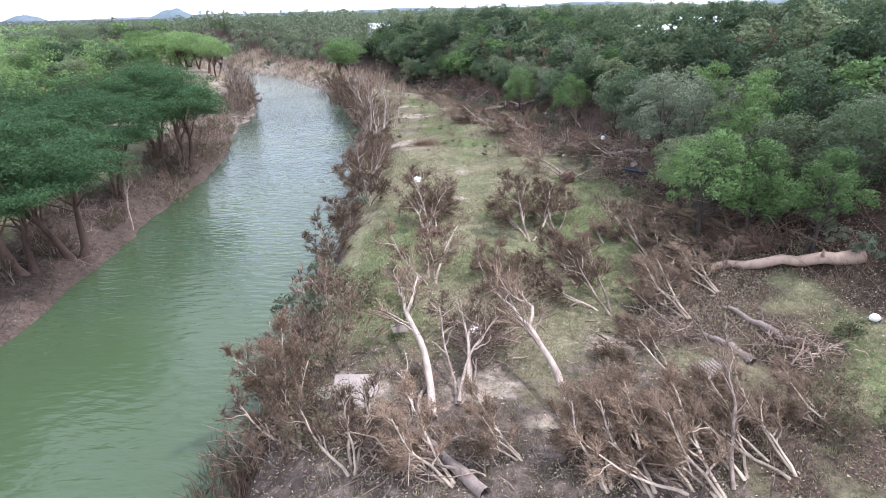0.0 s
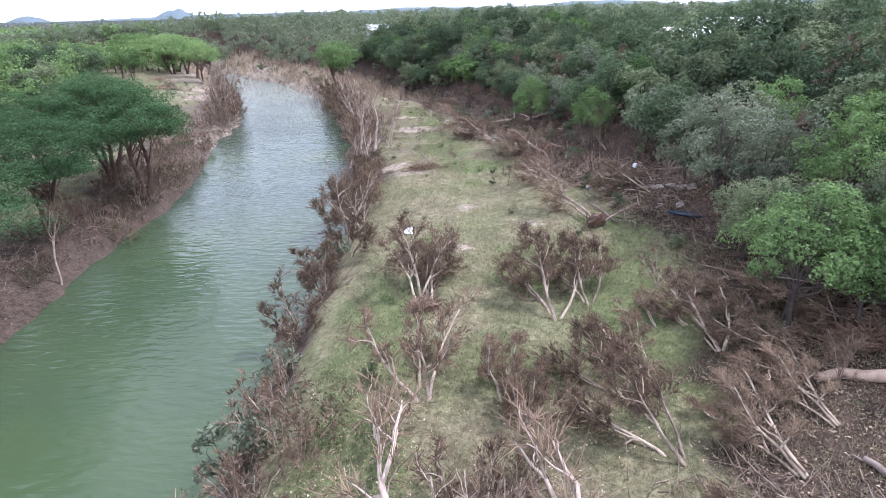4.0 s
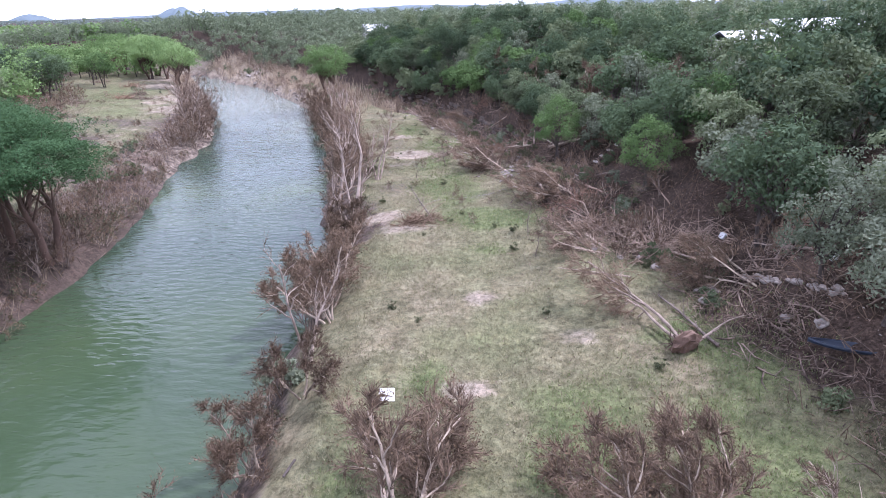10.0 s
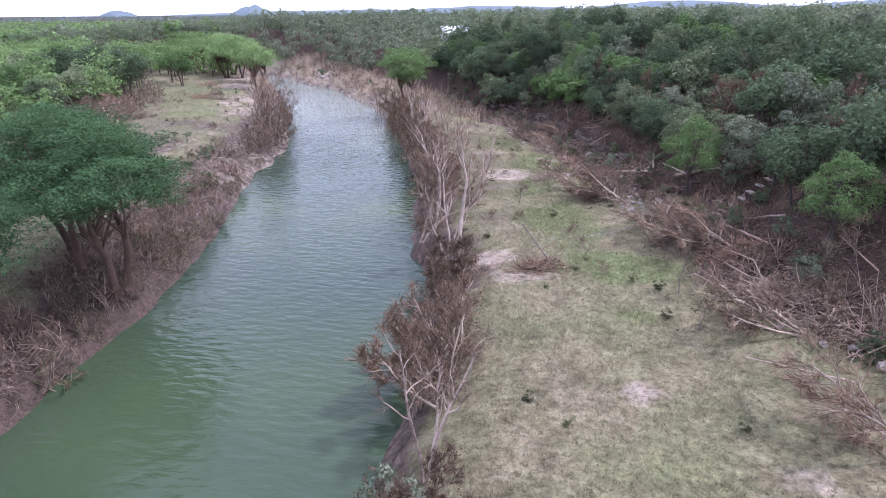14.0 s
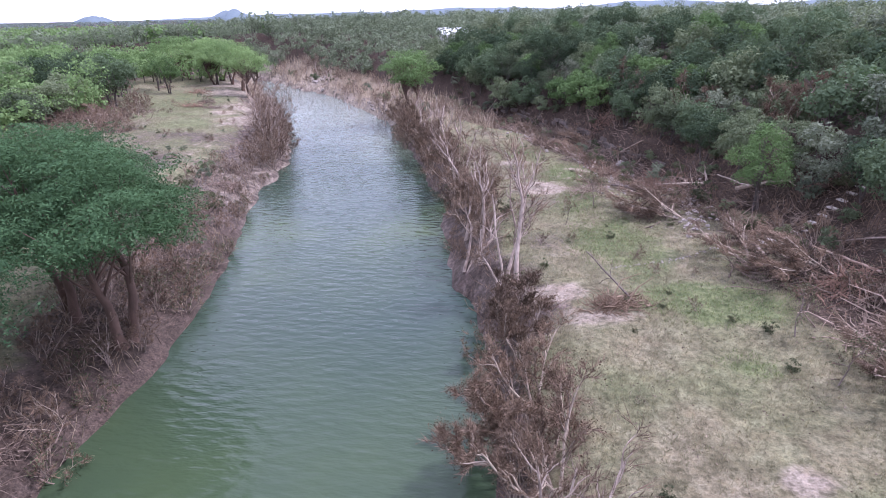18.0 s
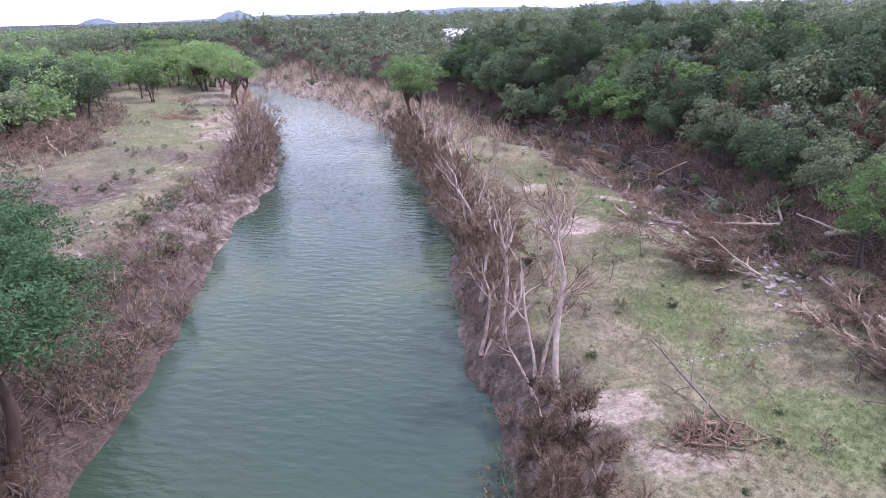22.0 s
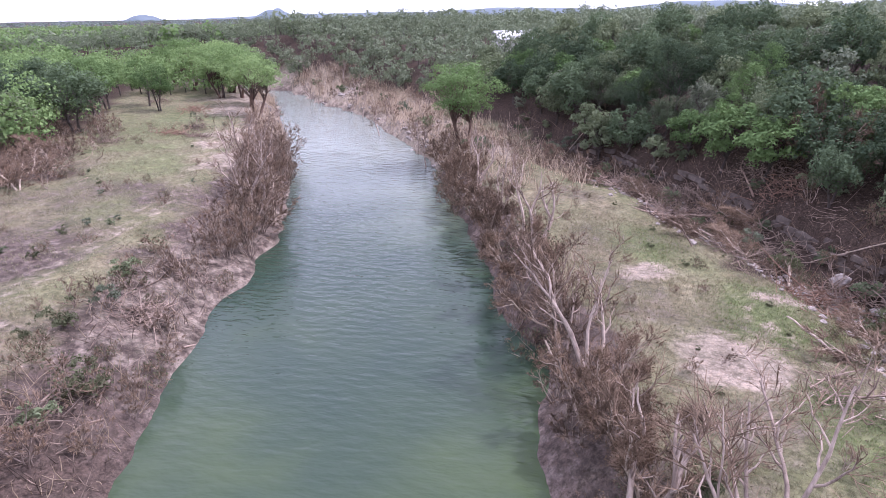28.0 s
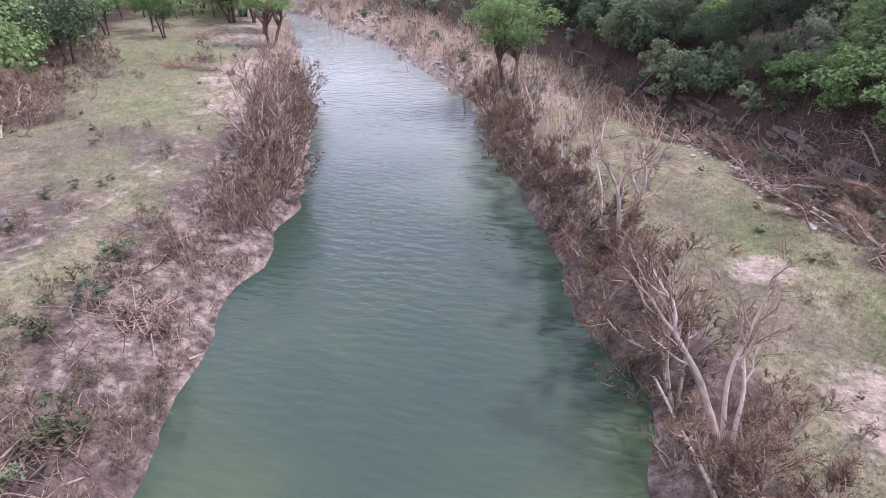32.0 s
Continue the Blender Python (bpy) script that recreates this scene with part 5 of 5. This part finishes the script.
house(40.5, 121.5, 10.9, 8, 6.5, 7, 4.2, 1.2, "pale house with a white metal roof among trees")
house(54, 128, 11.6, 5, 14, 8, 4.6, 1.4, "long pale house with a white metal roof among trees")
house(-33, 250, 10.0, 25, 12, 8, 3.6, 1.8, "pale roofed house far off among the trees")
house(-163, 214, 1.0, 20, 10, 4, 2.6, 0.4, "low white building behind the oaks")
house(62, 160, 12.0, 10, 10, 7, 3.5, 1.3, "pale house on the hilltop among trees")


# ---- steps, stone lines, ledges ----
def stepping_stones():
    ob = new("stone_path")
    ob["kind"] = "structure"
    r = random.Random(3)
    for i in range(14):
        f = i / 13
        x, y = 10.4 + 11.6 * f, 99.2 + 5.6 * f
        bm = bmesh.new()
        bmesh.ops.create_cube(bm, size=1)
        bmesh.ops.scale(bm, vec=(0.5, 0.95, 0.16), verts=bm.verts)
        bmesh.ops.bevel(bm, geom=bm.edges[:], offset=0.03, segments=2, affect="EDGES")
        for v in bm.verts:
            v.co += Vector((r.uniform(-0.03, 0.03), r.uniform(-0.03, 0.03), 0))
        me = bpy.data.meshes.new("step_stone")
        bm.to_mesh(me)
        bm.free()
        me.materials.append(STEP_STONE)
        s = new("step_stone", me)
        s.parent = ob
        s.matrix_basis = pose(x, y, Z(x, y) + 0.06, 0, 0, 20 + r.uniform(-6, 6))
    tagged(ob, "row of pale flat stepping stones up the grass", "path", kind="structure")


stepping_stones()


def wooden_stairs():
    ob = new("wooden_stairs")
    x0, y0, x1, y1 = 26.3, 73.0, 28.0, 80.0
    z0, z1 = Z(x0, y0), Z(x1, y1) + 0.3
    for s in (-0.75, 0.75):
        g = Geo()
        g.tube([(x0 + s, y0, z0 + 0.05), (x1 + s, y1, z1 + 0.05)], [0.12, 0.12], 4)
        g.link("stringer", BARK_RED, ob)
    n = 20
    for i in range(n):
        f = (i + 0.5) / n
        g = Geo()
        g.box((x0 + (x1 - x0) * f, y0 + (y1 - y0) * f, z0 + (z1 - z0) * f + 0.15), (0.72, 0.15, 0.03))
        g.link("tread", WOOD_RED, ob)
    tagged(ob, "rusty-brown wooden stairs up the wooded slope", "stairs")


wooden_stairs()


def stone_row(name, x1, y1, x2, y2, n, size, seed, label, bow=0.0, stray=0.12):
    """A line of rough stones, each one a part."""
    r = random.Random(seed)
    ob = new(name)
    bm = bmesh.new()
    bmesh.ops.create_icosphere(bm, subdivisions=2, radius=1)
    for v in bm.verts:
        v.co *= 1 + noise.noise(v.co * 1.6) * 0.5
        v.co.z *= 0.6
    me = bpy.data.meshes.new("stone")
    bm.to_mesh(me)
    bm.free()
    me.materials.append(STONE)
    for i in range(n):
        f = (i + r.uniform(-0.3, 0.3)) / (n - 1)
        x = x1 + (x2 - x1) * f + bow * math.sin(math.pi * f) + r.gauss(0, stray)
        y = y1 + (y2 - y1) * f + r.gauss(0, stray)
        s = new("stone", me)
        s.parent = ob
        k = size * r.uniform(0.5, 1.3)
        s.matrix_basis = pose(x, y, Z(x, y) + k * 0.2, 0, 0, r.uniform(0, 360)) @ Matrix.Diagonal((k * r.uniform(0.8, 1.5), k, k, 1))
    tagged(ob, label, "stones")


stone_row("stone_edging", -3.6, 93.8, 6.6, 98.6, 70, 0.085, 1, "thin line of pale stones across the grass")
stone_row("rubble", 17.3, 69.2, 18.4, 68.8, 16, 0.17, 9, "small heap of pale broken stone on the grass", 0.0, 0.3)
stone_row("stone_wall", 20.2, 69.5, 23.2, 63.8, 30, 0.24, 2, "low broken line of pale stones on the grass")
stone_row("rubble", 0.0, 117.0, 4.5, 131.0, 90, 0.2, 3, "scattered pale rubble in the washed-out gully", 1.5, 1.3)
stone_row("rubble", -4.0, 143.0, -9.0, 158.0, 90, 0.22, 4, "scattered pale rubble in the washed-out gully", 1.2, 1.5)
stone_row("rubble", -1.5, 140.0, -15.0, 168.0, 90, 0.27, 12, "pale and grey stones in the dry gully bed", 0.5, 1.5)
stone_row("rubble", 3.5, 124.0, -1.0, 141.0, 80, 0.24, 13, "pale and grey stones in the dry gully bed", 0.5, 1.4)
stone_row("rubble", -41.0, 180.0, -58.0, 206.0, 90, 0.4, 6, "pale flood rubble on the sandy far bank", 3.0, 3.0)
stone_row("rubble", -60.0, 212.0, -90.0, 252.0, 90, 0.45, 7, "pale flood rubble on the sandy far bank", 3.0, 3.0)
stone_row("rubble", 5.0, 104.0, 8.0, 114.0, 70, 0.2, 5, "pale rubble below the wooded slope", 0.8, 1.3)


def ledge():
    """Bedded limestone showing at the foot of the slope, slab by slab."""
    ob = new("rock_ledge")
    r = random.Random(8)
    for i in range(34):
        y = 127 + i * 1.62
        x = foot(y) + 4.0
        for _ in range(3):
            x = foot(y) + 4.0 - (float(vnoise(x, y, 9)) - 0.5) * 5
        for k in range(4):
            if r.random() < 0.3:
                continue
            bm = bmesh.new()
            bmesh.ops.create_cube(bm, size=1)
            bmesh.ops.scale(bm, vec=(r.uniform(1.3, 1.9), r.uniform(1.6, 2.6), r.uniform(0.45, 0.62)), verts=bm.verts)
            bmesh.ops.bevel(bm, geom=bm.edges[:], offset=0.07, segments=2, affect="EDGES")
            for v in bm.verts:
                v.co += Vector((noise.noise(v.co * 2 + Vector((i, k, 0))) * 0.12, 0, noise.noise(v.co * 2 + Vector((k, i, 3))) * 0.06))
            me = bpy.data.meshes.new("slab")
            bm.to_mesh(me)
            bm.free()
            me.materials.append(LEDGE)
            s = new("slab", me)
            s.parent = ob
            s.matrix_basis = pose(x + k * 0.32 + r.uniform(-0.3, 0.3), y + r.uniform(-0.5, 0.5), Z(x - 1.6, y) - 0.15 + k * 0.6 + r.uniform(-0.1, 0.1), r.uniform(-4, 4), r.uniform(-4, 4), 26 + r.uniform(-12, 12))
    tagged(ob, "brown bedded limestone ledge at the slope foot", "rock ledge", kind="structure")


ledge()


# ---- man-made things the flood left ----
def slab(name, x, y, z, w, d, h, turn, tilt, material, label, category, parts=1):
    ob = new(name)
    ob.matrix_basis = pose(x, y, z, tilt[0], tilt[1], turn)
    for i in range(parts):
        bm = bmesh.new()
        bmesh.ops.create_cube(bm, size=1)
        bmesh.ops.scale(bm, vec=(w / parts - 0.02 * (parts > 1), d, h), verts=bm.verts)
        bmesh.ops.bevel(bm, geom=bm.edges[:], offset=min(0.03, h * 0.3), segments=2, affect="EDGES")
        me = bpy.data.meshes.new("panel")
        bm.to_mesh(me)
        bm.free()
        me.materials.append(material)
        p = new("panel", me)
        p.parent = ob
        p.location = (w * ((i + 0.5) / parts - 0.5), 0, h / 2)
    tagged(ob, label, category)


slab("dock_platform", 16.6, 27.0, Z(16.6, 27) + 0.12, 1.9, 1.5, 0.16, 18, (0, 0), BOARD, "tilted weathered timber platform on the mud", "platform", 8)
slab("concrete_slab", -3.9, 25.3, Z(-3.9, 25.3) - 0.1, 2.6, 2.2, 0.5, 8, (14, 4), CONCRETE, "broken pale concrete slab at the bank", "slab")
slab("concrete_slab", -5.6, 24.3, Z(-5.6, 24.3) - 0.5, 1.1, 1.6, 1.5, 5, (-10, 0), CONCRETE, "upended pale concrete block at the bank", "slab")
slab("white_board", -2.7, 54.6, 3.75, 0.75, 0.6, 0.04, 12, (50, 8), WHITE_PANEL, "white board caught in a dead tree's crown", "board")
slab("plywood_sheet", -2.0, 30.6, Z(-2.0, 30.6) + 0.55, 1.1, 0.7, 0.04, 30, (20, 12), BOARD, "tan board caught in a dead tree", "board")
slab("plastic_sheet", 2.9, 30.4, Z(2.9, 30.4) + 0.9, 0.6, 0.55, 0.05, 20, (24, 10), WHITE_PANEL, "pale square panel caught in broken branches", "panel")
slab("plank", -7.9, 54.4, Z(-7.9, 54.4) + 0.02, 0.14, 1.2, 0.08, -12, (0, 0), BARK_DARK, "dark weathered plank lying on the bank grass", "plank")
slab("white_bucket", 24.2, 67.0, Z(24.2, 67) + 0.02, 0.4, 0.4, 0.45, 12, (8, 0), WHITE_PANEL, "small white box in the debris", "box")
slab("white_bucket", 20.6, 74.5, Z(20.6, 74.5) + 1.0, 0.4, 0.4, 0.45, 40, (12, 10), WHITE_PANEL, "small white box on the debris heap", "box")


def tank():
    ob = new("water_tank")
    bm = bmesh.new()
    bmesh.ops.create_uvsphere(bm, u_segments=24, v_segments=14, radius=0.28)
    for v in bm.verts:
        v.co.x *= 1.15
    me = bpy.data.meshes.new("shell")
    bm.to_mesh(me)
    bm.free()
    me.materials.append(WHITE_PANEL)
    me.polygons.foreach_set("use_smooth", np.ones(len(me.polygons), bool))
    s = new("shell", me)
    s.parent = ob
    g = Geo()
    g.box((0.36, 0, -0.08), (0.12, 0.1, 0.09))
    g.link("outlet", CONCRETE, ob)
    ob.location = (28.5, 31.6, Z(28.5, 31.6) + 0.27)
    tagged(ob, "round white plastic tank in the brush", "tank")


tank()


def boat():
    ob = new("canoe")
    V, F, n, m = [], [], 14, 8
    for i in range(n + 1):
        u = i / n * 2 - 1
        wd = 0.42 * (1 - u * u) ** 0.6 + 0.01
        for j in range(m + 1):
            a = math.pi * j / m
            V.append((u * 2.2, -math.cos(a) * wd, -math.sin(a) * 0.35 * (1 - 0.3 * u * u) + 0.12 * u * u))
    for i in range(n):
        for j in range(m):
            k = i * (m + 1) + j
            F.append((k, k + 1, k + m + 2, k + m + 1))
    h = link_mesh("hull", V, F, BLUE_PLASTIC, ob, smooth=True)
    sol = h.modifiers.new("shell", "SOLIDIFY")
    sol.thickness = 0.03
    g = Geo()
    g.tube([(-2.2, 0, 0.13), (-1.1, -0.33, 0.04), (0, -0.43, 0.01), (1.1, -0.33, 0.04), (2.2, 0, 0.13)], [0.03] * 5, 5)
    g.link("gunwale", BLUE_PLASTIC, ob, smooth=True)
    g = Geo()
    g.tube([(-2.2, 0, 0.13), (-1.1, 0.33, 0.04), (0, 0.43, 0.01), (1.1, 0.33, 0.04), (2.2, 0, 0.13)], [0.03] * 5, 5)
    g.link("gunwale", BLUE_PLASTIC, ob, smooth=True)
    ob.matrix_basis = pose(21.9, 60.1, Z(21.9, 60.1) + 0.32, 0, 0, -18)
    tagged(ob, "dark blue canoe lying on the grass", "boat")


boat()

# ---- grass: uncounted tufts on the terraces ----
def grass(name, label, n, seed, xr, yr, keep, hmin, hmax, material, blades=4):
    rng = np.random.RandomState(seed)
    x, y = rng.uniform(*xr, n), rng.uniform(*yr, n)
    k = keep(x, y, rng)
    x, y = x[k], y[k]
    m = len(x)
    z = height(x, y)
    V = []
    for _ in range(blades):
        a = rng.uniform(0, 6.28, m)
        h = rng.uniform(hmin, hmax, m)
        w = rng.uniform(0.015, 0.035, m)
        bx, by = x + rng.normal(size=m) * 0.09, y + rng.normal(size=m) * 0.09
        lx, ly = rng.normal(size=m) * 0.5 * h, rng.normal(size=m) * 0.5 * h
        V.append(np.stack([np.stack([bx - np.cos(a) * w, by - np.sin(a) * w, z - 0.03], 1), np.stack([bx + np.cos(a) * w, by + np.sin(a) * w, z - 0.03], 1), np.stack([bx + lx, by + ly, z + h], 1)], 1))
    V = np.concatenate(V).reshape(-1, 3)
    ob = link_mesh(name, V, np.arange(len(V)).reshape(-1, 3), material)
    tagged(ob, label, "grass", kind="stuff")


def terrace(x, y, rng):
    a, b = shore(x, y)
    d = x - np.interp(y, FY, FX)
    ok = (b > 4.5) & (d < 0) & (vnoise(x, y, 2.5) + rng.uniform(-0.3, 0.3, len(x)) > 0.35)
    for cx, cy, rx, ry in SAND:
        ok &= np.hypot((x - cx) / rx, (y - cy) / ry) > 1.0
    return ok


def lush_only(x, y, rng):
    ok = np.zeros(len(x), bool)
    for cx, cy, rx, ry in LUSH:
        ok |= np.hypot((x - cx) / rx, (y - cy) / ry) + rng.uniform(-0.3, 0.3, len(x)) < 1.0
    a, b = shore(x, y)
    return ok & (np.maximum(a, b) > 4.5)


def meadow(x, y, rng):
    a, b = shore(x, y)
    return (a > 9) & (a < 48) & (vnoise(x, y, 3) + rng.uniform(-0.3, 0.3, len(x)) > 0.5)


def chips(name, label, n, seed, xr, yr, keep, material):
    """Uncounted small bits of bark, leaf and stone lying on the ground."""
    rng = np.random.RandomState(seed)
    x, y = rng.uniform(*xr, n), rng.uniform(*yr, n)
    k = keep(x, y, rng)
    x, y = x[k], y[k]
    g = Geo()
    g.cards(np.stack([x, y, height(x, y) + 0.03], 1), 0.075, rng, 0.85, 0.5)
    tagged(g.link(name, material), label, "litter", kind="stuff")


def near_mud(x, y, rng):
    a, b = shore(x, y)
    return (b > 1) & (x < 33) & (vnoise(x, y, 4) + rng.uniform(-0.25, 0.25, len(x)) > 0.42)


def slope_floor(x, y, rng):
    d = x - np.interp(y, FY, FX)
    return (d > -6) & (d < 14)


def west_bank(x, y, rng):
    a, b = shore(x, y)
    return (a > 0.5) & (a < 14)


chips("pale_litter", "pale flood litter scattered over the mud", 26000, 94, (-12, 34), (17, 42), near_mud, TAN_STALK)
chips("terrace_litter", "sparse pale litter on the terrace", 12000, 97, (-22, 22), (42, 150), terrace, DRIFTWOOD)
chips("gully_stones", "small pale stones scattered in the gully and on the slope foot", 9000, 98, (-25, 40), (60, 185), slope_floor, STONE)
chips("slope_litter", "brown leaf and bark litter under the slope", 30000, 95, (-25, 48), (30, 180), slope_floor, DRIFTWOOD)
chips("bank_litter", "brown flood litter on the muddy bank", 16000, 96, (-72, -33), (28, 180), west_bank, DRIFTWOOD)
grass("dry_grass", "dry tan-green grass on the flood terrace", 130000, 91, (-22, 32), (18, 150), terrace, 0.07, 0.27, GRASS_BLADE, 3)
grass("lush_grass", "fresh green weeds and grass in patches", 80000, 92, (-12, 30), (18, 145), lush_only, 0.06, 0.24, GREEN_BLADE, 3)
grass("meadow_grass", "sparse dry grass on the far meadow", 40000, 93, (-105, -44), (60, 190), meadow, 0.1, 0.35, GRASS_BLADE)

for t_ in TEMPLATES:
    for o in (*t_.children_recursive, t_):
        bpy.data.objects.remove(o)
